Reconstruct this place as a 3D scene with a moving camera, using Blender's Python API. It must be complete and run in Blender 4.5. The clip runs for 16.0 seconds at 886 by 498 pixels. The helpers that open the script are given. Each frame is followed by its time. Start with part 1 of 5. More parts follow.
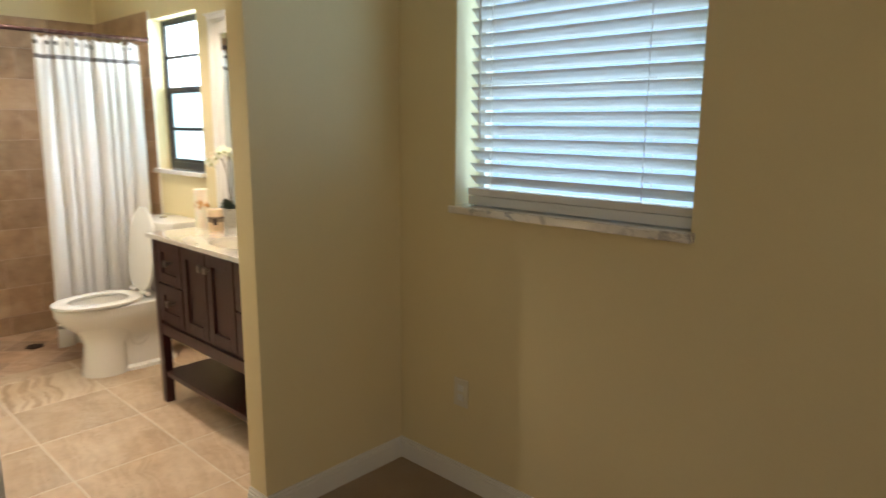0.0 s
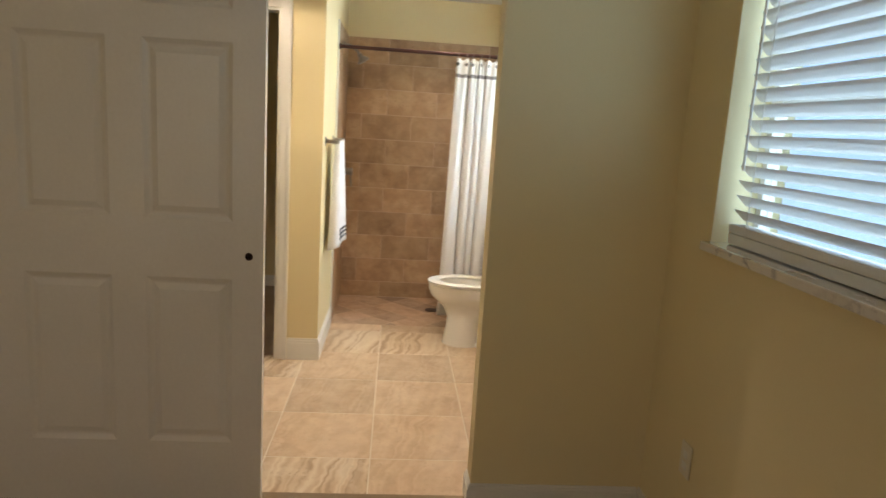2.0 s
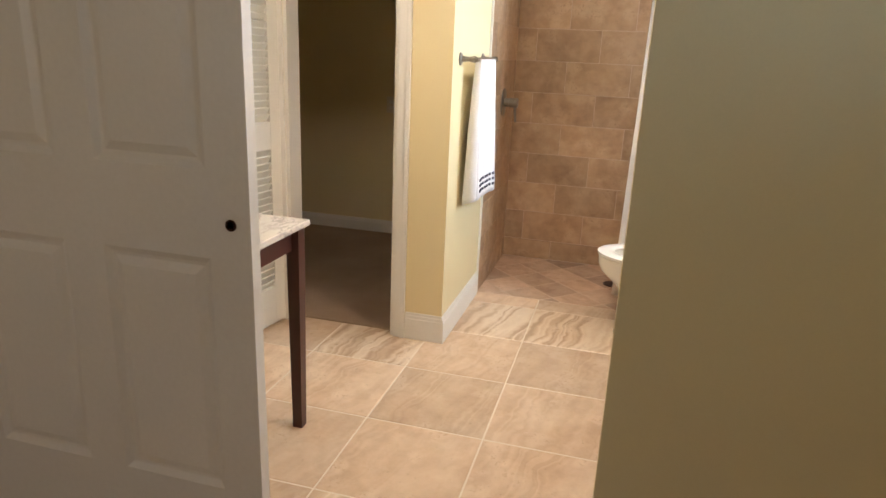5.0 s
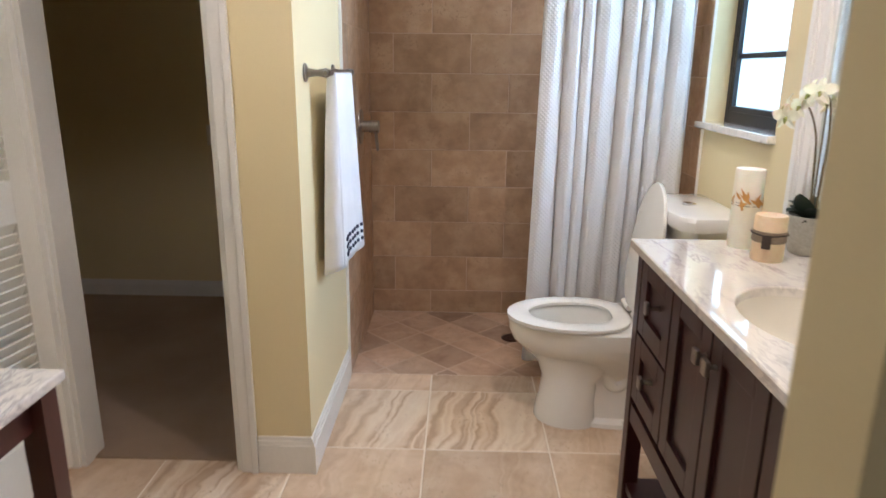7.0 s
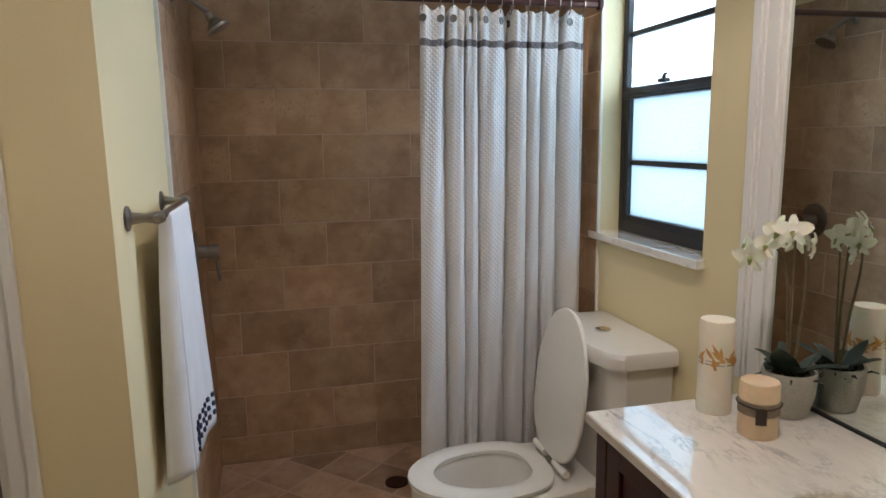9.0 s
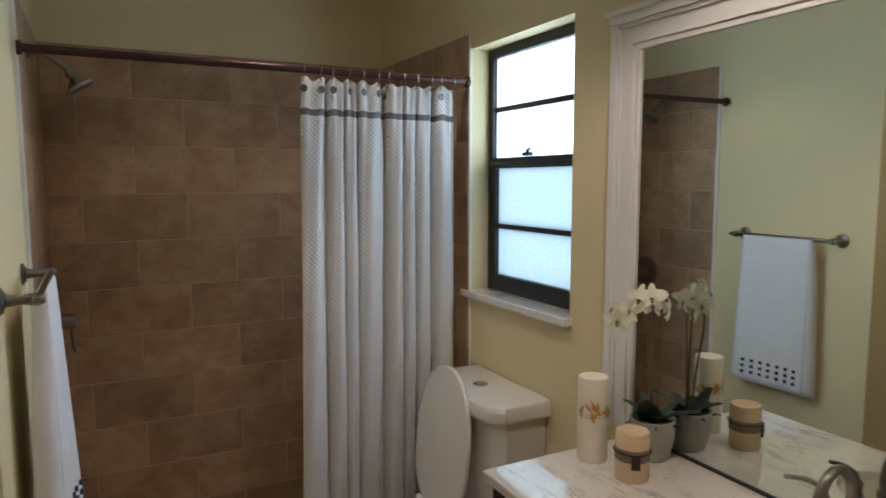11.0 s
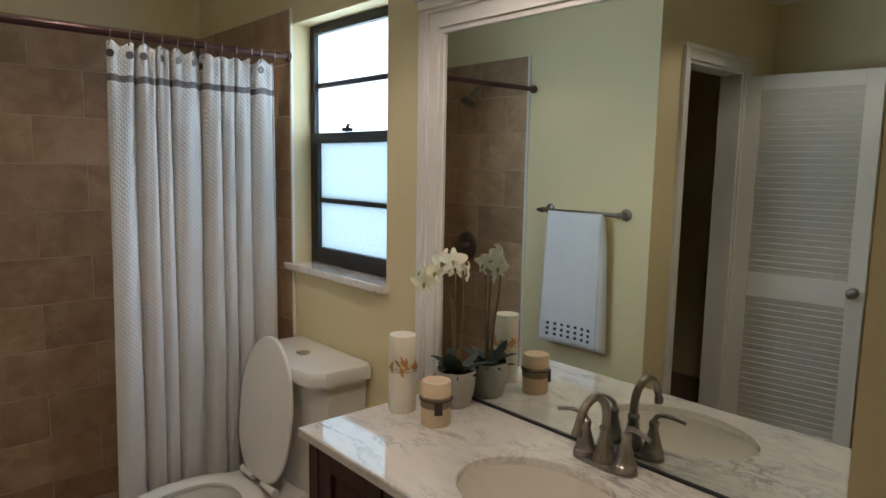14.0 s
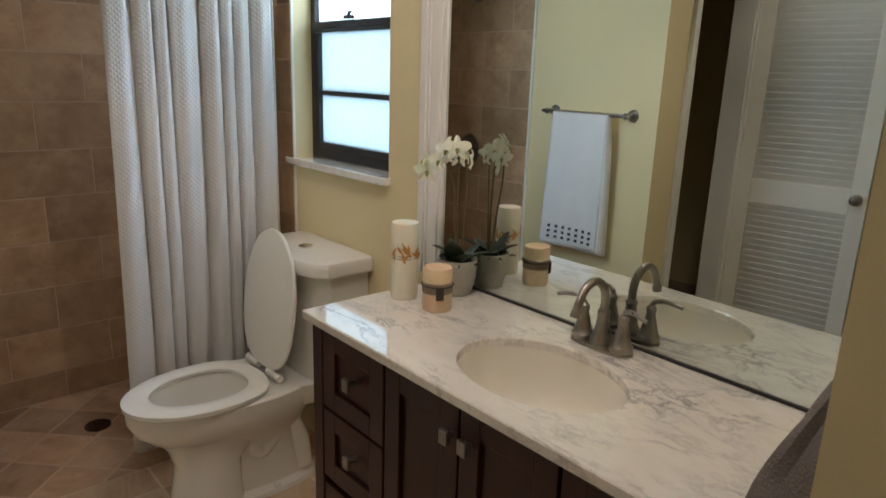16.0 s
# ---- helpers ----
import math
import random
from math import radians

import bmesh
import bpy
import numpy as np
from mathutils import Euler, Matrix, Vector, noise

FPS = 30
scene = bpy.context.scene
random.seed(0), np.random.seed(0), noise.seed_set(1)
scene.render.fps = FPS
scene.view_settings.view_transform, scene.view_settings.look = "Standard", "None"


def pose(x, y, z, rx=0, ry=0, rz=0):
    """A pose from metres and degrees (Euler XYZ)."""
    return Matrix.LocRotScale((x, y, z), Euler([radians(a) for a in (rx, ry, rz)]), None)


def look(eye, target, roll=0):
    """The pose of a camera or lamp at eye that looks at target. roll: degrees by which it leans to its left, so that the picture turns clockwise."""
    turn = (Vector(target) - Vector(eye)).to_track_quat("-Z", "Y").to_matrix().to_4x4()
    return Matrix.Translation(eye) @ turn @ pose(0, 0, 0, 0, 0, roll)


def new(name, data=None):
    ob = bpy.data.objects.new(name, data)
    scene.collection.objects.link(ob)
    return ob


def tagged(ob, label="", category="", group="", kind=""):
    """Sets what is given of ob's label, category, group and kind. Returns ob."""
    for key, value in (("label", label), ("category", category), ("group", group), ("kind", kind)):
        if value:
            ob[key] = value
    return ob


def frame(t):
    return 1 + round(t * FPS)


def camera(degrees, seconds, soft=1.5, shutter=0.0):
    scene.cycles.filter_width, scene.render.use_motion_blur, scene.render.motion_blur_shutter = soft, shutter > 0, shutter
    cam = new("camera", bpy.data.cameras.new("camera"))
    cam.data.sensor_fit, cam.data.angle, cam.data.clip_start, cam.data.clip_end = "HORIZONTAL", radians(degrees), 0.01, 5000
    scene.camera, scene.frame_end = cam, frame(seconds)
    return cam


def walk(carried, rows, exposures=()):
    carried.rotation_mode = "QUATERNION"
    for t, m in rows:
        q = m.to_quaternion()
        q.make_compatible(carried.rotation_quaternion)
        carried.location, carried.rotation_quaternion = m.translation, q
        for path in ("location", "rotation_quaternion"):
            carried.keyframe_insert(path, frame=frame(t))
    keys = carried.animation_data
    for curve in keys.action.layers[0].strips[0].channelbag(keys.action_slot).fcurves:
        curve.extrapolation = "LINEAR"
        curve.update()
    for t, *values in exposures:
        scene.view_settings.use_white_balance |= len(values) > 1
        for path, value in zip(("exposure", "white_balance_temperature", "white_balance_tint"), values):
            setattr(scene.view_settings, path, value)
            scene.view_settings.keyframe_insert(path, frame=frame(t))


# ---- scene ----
cam = camera(67.82, 16.0, soft=1.5, shutter=0.5)
PATH = [
    (0, (0.008, -0.071, 1.447), (-1.341, 1.357, 1.072), 0.3),
    (0.5, (0.200, 0.141, 1.459), (-1.444, 1.222, 1.100), 0.4),
    (1, (0.382, 0.320, 1.470), (-1.485, 0.926, 1.083), 0.0),
    (1.5, (0.400, 0.517, 1.440), (-1.522, 0.920, 1.060), 1.3),
    (2, (0.372, 0.742, 1.453), (-1.589, 0.897, 1.090), 3.6),
    (2.5, (0.322, 0.979, 1.457), (-1.637, 0.849, 1.079), 2.1),
    (3, (0.196, 1.106, 1.447), (-1.730, 0.721, 1.069), 2.0),
    (3.2, (0.100, 1.114, 1.420), (-1.829, 0.733, 1.053), 2.7),
    (5.3, (-0.816, 1.044, 1.342), (-2.659, 0.561, 0.736), 2.9),
    (5.5, (-0.905, 1.019, 1.333), (-2.775, 0.642, 0.731), 3.6),
    (6, (-1.139, 0.917, 1.347), (-3.050, 0.811, 0.767), 3.1),
    (6.5, (-1.317, 0.853, 1.337), (-3.239, 0.824, 0.785), 2.5),
    (7, (-1.554, 0.801, 1.340), (-3.484, 0.755, 0.816), 0.6),
    (7.5, (-1.700, 0.794, 1.364), (-3.644, 0.795, 0.897), -0.5),
    (8, (-1.829, 0.739, 1.381), (-3.780, 0.913, 0.975), 0.2),
    (8.2, (-1.895, 0.719, 1.408), (-3.837, 1.002, 1.024), -0.2),
    (10.3, (-2.127, 0.548, 1.573), (-3.993, 1.216, 1.305), -0.4),
    (10.5, (-2.106, 0.533, 1.582), (-3.941, 1.292, 1.341), -0.4),
    (11, (-2.047, 0.509, 1.575), (-3.812, 1.428, 1.368), -0.1),
    (11.5, (-2.003, 0.495, 1.572), (-3.704, 1.525, 1.359), 0.1),
    (12, (-1.974, 0.485, 1.571), (-3.640, 1.573, 1.363), 0.5),
    (12.5, (-1.964, 0.491, 1.565), (-3.591, 1.634, 1.355), 0.7),
    (13, (-1.950, 0.509, 1.566), (-3.515, 1.738, 1.354), 1.2),
    (13.5, (-1.933, 0.511, 1.558), (-3.445, 1.803, 1.339), 1.3),
    (14, (-1.925, 0.509, 1.547), (-3.413, 1.822, 1.293), 1.0),
    (14.5, (-1.925, 0.512, 1.531), (-3.395, 1.834, 1.228), 1.0),
    (15, (-1.929, 0.507, 1.510), (-3.394, 1.821, 1.151), 1.1),
    (15.5, (-1.931, 0.499, 1.491), (-3.387, 1.805, 1.073), 2.0),
    (16, (-1.922, 0.502, 1.479), (-3.370, 1.785, 0.971), 1.9),
]
EXPOSURES = [
    (0.0, 0.90, 6950, 17), (1.0, 0.67, 7100, 19), (2.0, 0.76, 7250, 19), (3.0, 1.04, 7350, 19), (5.3, 1.00, 6600, 23), (6.2, 0.92, 6200, 22),
    (7.0, 0.56, 5800, 23), (8.2, 0.06, 5900, 22), (10.3, -0.85, 6300, 22), (13.0, -0.84, 6350, 22), (16.0, -0.52, 6350, 20)]
walk(cam, [(t, look(eye, target, roll)) for t, eye, target, roll in PATH], EXPOSURES)

# ---- world and light ----
world = bpy.data.worlds.new("world")
scene.world = world
world.use_nodes = True
sky = world.node_tree.nodes.new("ShaderNodeTexSky")
sky.sky_type, sky.sun_disc = "NISHITA", False
sky.sun_elevation, sky.sun_rotation = radians(52), radians(200)
world.node_tree.links.new(sky.outputs[0], world.node_tree.nodes["Background"].inputs[0])
world.node_tree.nodes["Background"].inputs[1].default_value = 0.12
sun = new("sun", bpy.data.lights.new("sun", "SUN"))
sun.data.energy, sun.data.angle, sun.data.color = 3.0, radians(0.5), (1.0, 0.95, 0.88)
sun.matrix_basis = look((1.5, -6.0, 9.0), (0, 0, 0))


def area(name, where, target, sx, sy, watts, color):
    lamp = bpy.data.lights.new(name, "AREA")
    lamp.shape, lamp.size, lamp.size_y, lamp.energy, lamp.color = "RECTANGLE", sx, sy, watts, color
    ob = new(name, lamp)
    ob.matrix_basis = look(where, target)
    return ob


# daylight in the bathroom and bedroom windows, then lamps for far room and rear
area("bath_daylight", (-3.932, 1.955, 1.608), (-3.932, 0, 1.608), 0.60, 0.89, 21.0, (0.60, 0.81, 1.0))
area("bedroom_daylight", (-1.21, 1.965, 1.63), (-1.21, 0, 1.63), 0.9, 0.96, 6.2, (0.48, 0.74, 1.0))
# lamp added before a closed wall, standing in for the glazed door's daylight
area("far_room_daylight", (-5.75, -2.45, 1.1), (0, -2.45, 1.1), 1.2, 1.9, 11.0, (0.82, 0.92, 1.0))
# warm fill added behind the walker, in place of bounced light
area("rear_fill", (1.86, -0.9, 1.45), (0, -0.9, 1.45), 1.3, 1.1, 7.0, (1.0, 0.87, 0.66))
# recessed ceiling downlights: over the toilet, over the sink, before the closet
CANS = ((-4.10, 1.09, 12.5), (-2.72, 1.20, 40.0), (-2.95, 0.06, 16.0))
for lx, ly, watts in CANS:
    bulb = new("downlight_bulb", bpy.data.lights.new("downlight_bulb", "SPOT"))
    bulb.data.energy, bulb.data.shadow_soft_size, bulb.data.color = watts, 0.04, (1.0, 0.90, 0.76)
    bulb.data.spot_size, bulb.data.spot_blend = radians(128), 0.35
    bulb.matrix_basis = pose(lx, ly, 2.415)


# ---- materials ----
def lerp(a, b, t):
    return a + (b - a) * t


class Nodes:
    """A node tree with short calls."""

    def __init__(self, name):
        self.mat = bpy.data.materials.new(name)
        self.mat.use_nodes = True
        self.tree = self.mat.node_tree
        self.shader = self.tree.nodes["Principled BSDF"]
        self.out = self.tree.nodes["Material Output"]

    def add(self, kind, **inputs):
        n = self.tree.nodes.new("ShaderNode" + kind)
        for key, value in inputs.items():
            self.put(n, key.replace("_", " "), value)
        return n

    def put(self, n, key, value):
        if isinstance(value, bpy.types.NodeSocket):
            self.tree.links.new(value, n.inputs[key])
        else:
            n.inputs[key].default_value = value

    def place(self, stretch=(1, 1, 1), turn=(0, 0, 0), shuffle=False):
        c = self.add("TexCoord").outputs["Object"]
        if shuffle:
            info = self.add("ObjectInfo")
            mul = self.add("VectorMath")
            mul.operation = "MULTIPLY_ADD"
            comb = self.add("CombineXYZ")
            for k, f in zip("XYZ", (17.0, 31.0, 47.0)):
                m = self.add("Math")
                m.operation = "MULTIPLY"
                self.tree.links.new(info.outputs["Random"], m.inputs[0])
                m.inputs[1].default_value = f
                self.tree.links.new(m.outputs[0], comb.inputs[k])
            mul.inputs[1].default_value = (1, 1, 1)
            self.tree.links.new(c, mul.inputs[0])
            self.tree.links.new(comb.outputs[0], mul.inputs[2])
            c = mul.outputs[0]
        mp = self.add("Mapping")
        self.tree.links.new(c, mp.inputs["Vector"])
        mp.inputs["Scale"].default_value = stretch
        mp.inputs["Rotation"].default_value = [radians(a) for a in turn]
        return mp.outputs[0]

    def noise(self, vec, scale, detail=4.0, rough=0.55, distort=0.0):
        n = self.add("TexNoise", Vector=vec, Scale=scale, Detail=detail, Roughness=rough, Distortion=distort)
        return n.outputs["Fac"]

    def ramp(self, fac, stops):
        r = self.add("ValToRGB")
        while len(r.color_ramp.elements) < len(stops):
            r.color_ramp.elements.new(0.5)
        for e, (p, c) in zip(r.color_ramp.elements, stops):
            e.position = p
            e.color = (*c, 1) if isinstance(c, tuple) else (c, c, c, 1)
        self.tree.links.new(fac, r.inputs[0])
        return r.outputs[0]

    def mix(self, a, b, fac, how="MIX"):
        m = self.add("Mix")
        m.data_type, m.blend_type = "RGBA", how
        for k, v in ((0, fac), (6, a), (7, b)):
            if isinstance(v, bpy.types.NodeSocket):
                self.tree.links.new(v, m.inputs[k])
            else:
                m.inputs[k].default_value = v if k == 0 else (*v, 1)
        return m.outputs[2]

    def bump(self, height, strength, distance):
        b = self.add("Bump", Height=height, Strength=strength, Distance=distance)
        return b.outputs[0]

    def done(self, color, rough, normal=None, metal=0.0, **more):
        s = self.shader
        if isinstance(color, tuple):
            color = (*color, 1)
        self.put(s, "Base Color", color)
        self.put(s, "Roughness", rough)
        self.put(s, "Metallic", metal)
        if normal is not None:
            self.put(s, "Normal", normal)
        for k, v in more.items():
            self.put(s, k.replace("_", " "), v)
        return self.mat


def plain(name, c1, c2, rough=0.5, metal=0.0, scale=3.0, fine=60.0, bump=0.1, depth=0.002, stretch=(1, 1, 1), shuffle=False, **more):
    """Two-tone surface with a broad and a fine variation, and fine relief."""
    n = Nodes(name)
    v = n.place(stretch, shuffle=shuffle)
    broad, grain = n.noise(v, scale, 4), n.noise(v, fine, 3)
    both = n.mix(broad, grain, 0.35)
    color = n.mix(c1, c2, n.ramp(both, [(0.35, 0.0), (0.65, 1.0)]))
    rg = n.add("MapRange")
    n.put(rg, "Value", grain)
    rg.inputs["To Min"].default_value, rg.inputs["To Max"].default_value = rough * 0.85, min(1.0, rough * 1.15)
    return n.done(color, rg.outputs[0], n.bump(grain, bump, depth), metal, **more)


wall_paint = plain("cream_wall_paint", (0.735, 0.62, 0.36), (0.775, 0.66, 0.395), 0.62, scale=1.2, fine=220, bump=0.12, depth=0.001)
ceiling_paint = plain("white_ceiling_paint", (0.78, 0.76, 0.70), (0.82, 0.80, 0.75), 0.8, scale=2, fine=90, bump=0.3)
trim_paint = plain("white_trim_paint", (0.74, 0.72, 0.66), (0.80, 0.78, 0.72), 0.38, scale=3, fine=120, bump=0.05)
door_paint = plain("white_door_paint", (0.70, 0.66, 0.58), (0.76, 0.72, 0.64), 0.42, scale=2, fine=80, bump=0.08, depth=0.001)
louvre_paint = plain("ivory_louvre_paint", (0.74, 0.72, 0.64), (0.80, 0.78, 0.70), 0.45, scale=3, fine=100, bump=0.06)
frame_paint = plain("mirror_frame_white", (0.78, 0.76, 0.72), (0.84, 0.82, 0.78), 0.35, scale=4, fine=150, bump=0.05)
carpet_mat = plain("beige_carpet", (0.40, 0.28, 0.175), (0.53, 0.39, 0.26), 0.95, scale=2.2, fine=330, bump=1.0, depth=0.012)
tan_grout = plain("tan_wall_grout", (0.54, 0.40, 0.29), (0.62, 0.47, 0.35), 0.85, scale=6, fine=200, bump=0.3)
pan_grout = plain("brown_floor_grout", (0.58, 0.43, 0.31), (0.67, 0.51, 0.385), 0.85, scale=6, fine=200, bump=0.3)
grout_mat = plain("cream_grout", (0.74, 0.64, 0.51), (0.82, 0.72, 0.59), 0.85, scale=6, fine=200, bump=0.3)
dark_wood = plain("dark_mahogany", (0.026, 0.005, 0.005), (0.046, 0.0095, 0.009), 0.34, scale=4, fine=45, bump=0.03, depth=0.001, stretch=(1, 1, 0.15))
desk_wood = plain("red_brown_wood", (0.055, 0.014, 0.011), (0.085, 0.024, 0.018), 0.33, scale=4, fine=45, bump=0.08, depth=0.001, stretch=(1, 1, 0.15))
porcelain = plain("white_porcelain", (0.76, 0.73, 0.66), (0.79, 0.76, 0.69), 0.06, scale=2, fine=30, bump=0.02, Coat_Weight=0.4, Coat_Roughness=0.05)
bisque = plain("bisque_porcelain", (0.78, 0.73, 0.63), (0.81, 0.76, 0.66), 0.06, scale=2, fine=30, bump=0.02, Coat_Weight=0.4, Coat_Roughness=0.05)
seat_plastic = plain("white_seat_plastic", (0.74, 0.71, 0.64), (0.77, 0.74, 0.67), 0.24, scale=2, fine=40, bump=0.02)
nickel = plain("brushed_nickel", (0.285, 0.26, 0.235), (0.385, 0.355, 0.32), 0.29, 1.0, scale=6, fine=160, bump=0.015, stretch=(1, 1, 0.2))
pewter = plain("dull_pewter", (0.13, 0.12, 0.115), (0.19, 0.175, 0.165), 0.45, 0.7, scale=20, fine=160, bump=0.05)
chrome = plain("chrome", (0.75, 0.75, 0.76), (0.82, 0.82, 0.83), 0.08, 1.0, scale=6, fine=60, bump=0.01)
bronze = plain("oiled_bronze", (0.050, 0.021, 0.017), (0.078, 0.032, 0.025), 0.30, 0.5, scale=8, fine=80, bump=0.06)
black_alu = plain("dark_aluminium", (0.014, 0.013, 0.015), (0.028, 0.026, 0.028), 0.42, 0.2, scale=8, fine=120, bump=0.08)
black_mat = plain("black_rubber", (0.012, 0.012, 0.012), (0.02, 0.02, 0.02), 0.6, fine=100)
slat_mat = plain("white_blind_slat", (0.72, 0.72, 0.70), (0.78, 0.78, 0.76), 0.45, scale=3, fine=60, bump=0.06, stretch=(0.1, 1, 1))
cord_mat = plain("white_cord", (0.75, 0.75, 0.72), (0.8, 0.8, 0.77), 0.8, fine=400, bump=0.4)
plate_mat = plain("ivory_switch_plate", (0.72, 0.66, 0.52), (0.76, 0.70, 0.56), 0.4, fine=80, bump=0.03)
wax_white = plain("white_wax", (0.78, 0.71, 0.56), (0.83, 0.77, 0.64), 0.42, scale=9, fine=70, bump=0.12, Subsurface_Weight=0.25, Subsurface_Scale=0.008)
wax_tan = plain("tan_wax", (0.66, 0.47, 0.29), (0.74, 0.57, 0.37), 0.5, scale=16, fine=90, bump=0.2, Subsurface_Weight=0.2, Subsurface_Scale=0.006)
bark_mat = plain("grey_bark_band", (0.20, 0.15, 0.10), (0.30, 0.23, 0.16), 0.85, scale=20, fine=120, bump=0.6, depth=0.004)
twine_mat = plain("dark_twine", (0.04, 0.028, 0.02), (0.08, 0.055, 0.04), 0.9, fine=400, bump=0.7)
amber_mat = plain("pressed_amber_petal", (0.48, 0.22, 0.05), (0.66, 0.36, 0.10), 0.6, scale=30, fine=140, bump=0.2)
pot_mat = plain("grey_stone_pot", (0.34, 0.325, 0.27), (0.50, 0.475, 0.405), 0.85, scale=14, fine=160, bump=0.5, depth=0.004)
moss_mat = plain("dark_moss", (0.03, 0.028, 0.018), (0.07, 0.06, 0.035), 0.95, scale=30, fine=200, bump=1.0, depth=0.01)
leaf_mat = plain("dark_orchid_leaf", (0.012, 0.022, 0.016), (0.028, 0.05, 0.03), 0.4, scale=12, fine=80, bump=0.12)
stem_mat = plain("brown_green_stem", (0.09, 0.065, 0.03), (0.17, 0.13, 0.06), 0.6, scale=25, fine=150, bump=0.2)
petal_mat = plain("cream_petal", (0.76, 0.74, 0.56), (0.84, 0.82, 0.68), 0.6, scale=30, fine=200, bump=0.1, Subsurface_Weight=0.2, Subsurface_Scale=0.006)
throat_mat = plain("green_throat", (0.22, 0.26, 0.07), (0.38, 0.36, 0.12), 0.6, scale=40, fine=200)
towel_mat = plain("white_terry", (0.80, 0.80, 0.80), (0.86, 0.86, 0.86), 0.95, scale=10, fine=420, bump=0.8, depth=0.004)
patch_mat = plain("navy_square", (0.03, 0.035, 0.06), (0.06, 0.065, 0.10), 0.9, fine=300, bump=0.3)
grey_cloth = plain("grey_brown_cloth", (0.12, 0.105, 0.095), (0.19, 0.165, 0.15), 0.95, scale=12, fine=260, bump=0.8, depth=0.006)
lawn_mat = plain("lawn", (0.05, 0.09, 0.025), (0.09, 0.14, 0.04), 0.95, scale=0.6, fine=20, bump=0.8, depth=0.03)
far_floor_mat = plain("tan_far_floor", (0.42, 0.27, 0.16), (0.52, 0.36, 0.22), 0.4, scale=1.5, fine=20, bump=0.05)


def travertine(name, dark, mid, light, vein, turn, spread=(0.84, 1.12)):
    """Cloudy stone with pits; vein sets how strongly the wavy bands show."""
    n = Nodes(name)
    v = n.place((1, 1, 1), turn, shuffle=True)
    cloud = n.noise(v, 4.5, 6, 0.6, 0.4)
    blotch = n.noise(v, 13, 5, 0.6, 0.3)
    speck = n.noise(v, 38, 5, 0.65)
    warp = n.add("TexNoise", Vector=v, Scale=4.2, Detail=3.0, Roughness=0.55)
    bend = n.add("VectorMath")
    bend.operation = "MULTIPLY_ADD"
    n.tree.links.new(warp.outputs["Color"], bend.inputs[0])
    bend.inputs[1].default_value = (0.0, 0.16, 0.0)
    n.tree.links.new(v, bend.inputs[2])
    flat = n.add("Mapping")
    n.tree.links.new(bend.outputs[0], flat.inputs["Vector"])
    flat.inputs["Scale"].default_value = (0.5, 11.0, 1.0)
    flow = n.noise(flat.outputs[0], 1.0, 2.5, 0.5)
    color = n.ramp(cloud, [(0.34, dark), (0.5, mid), (0.66, light)])
    color = n.mix(color, n.ramp(blotch, [(0.32, dark), (0.55, mid), (0.8, light)]), 0.5)
    band = n.ramp(flow, [(0.30, mid), (0.40, light), (0.46, mid), (0.53, dark), (0.57, mid), (0.61, light), (0.66, dark), (0.74, mid)])
    color = n.mix(color, band, vein)
    pits = n.ramp(speck, [(0.26, 0.45), (0.36, 1.0)])
    color = n.mix(color, pits, 0.5, "MULTIPLY")
    worn = n.ramp(n.noise(v, 7.0, 3, 0.5), [(0.54, 0.0), (0.64, 0.8)])
    holes = n.ramp(n.noise(v, 62, 4, 0.6, 0.6), [(0.36, dark), (0.44, light)])
    color = n.mix(color, holes, n.mix(worn, (0.55, 0.55, 0.55), 1.0, "MULTIPLY"))
    info = n.add("ObjectInfo")
    hsv = n.add("HueSaturation", Color=color)
    m = n.add("MapRange")
    n.put(m, "Value", info.outputs["Random"])
    m.inputs["To Min"].default_value, m.inputs["To Max"].default_value = spread
    n.tree.links.new(m.outputs[0], hsv.inputs["Value"])
    rough = n.ramp(speck, [(0.3, 0.55), (0.7, 0.34)])
    return n.done(hsv.outputs[0], rough, n.bump(speck, 0.25, 0.002))


wall_tile_mat = travertine("brown_travertine", (0.31, 0.188, 0.106), (0.465, 0.302, 0.175), (0.58, 0.412, 0.262), 0.05, (0, 0, 0))
floor_tile_mat = travertine("beige_travertine", (0.50, 0.33, 0.20), (0.66, 0.475, 0.31), (0.77, 0.61, 0.44), 0.26, (0, 0, 12))
swirl_tile_mat = travertine("swirled_travertine", (0.43, 0.275, 0.16), (0.64, 0.475, 0.315), (0.78, 0.65, 0.49), 0.80, (0, 0, 10), (0.97, 1.05))
pan_tile_mat = travertine("shower_floor_travertine", (0.34, 0.205, 0.125), (0.50, 0.335, 0.22), (0.62, 0.455, 0.32), 0.08, (0, 0, 70), (0.72, 1.22))


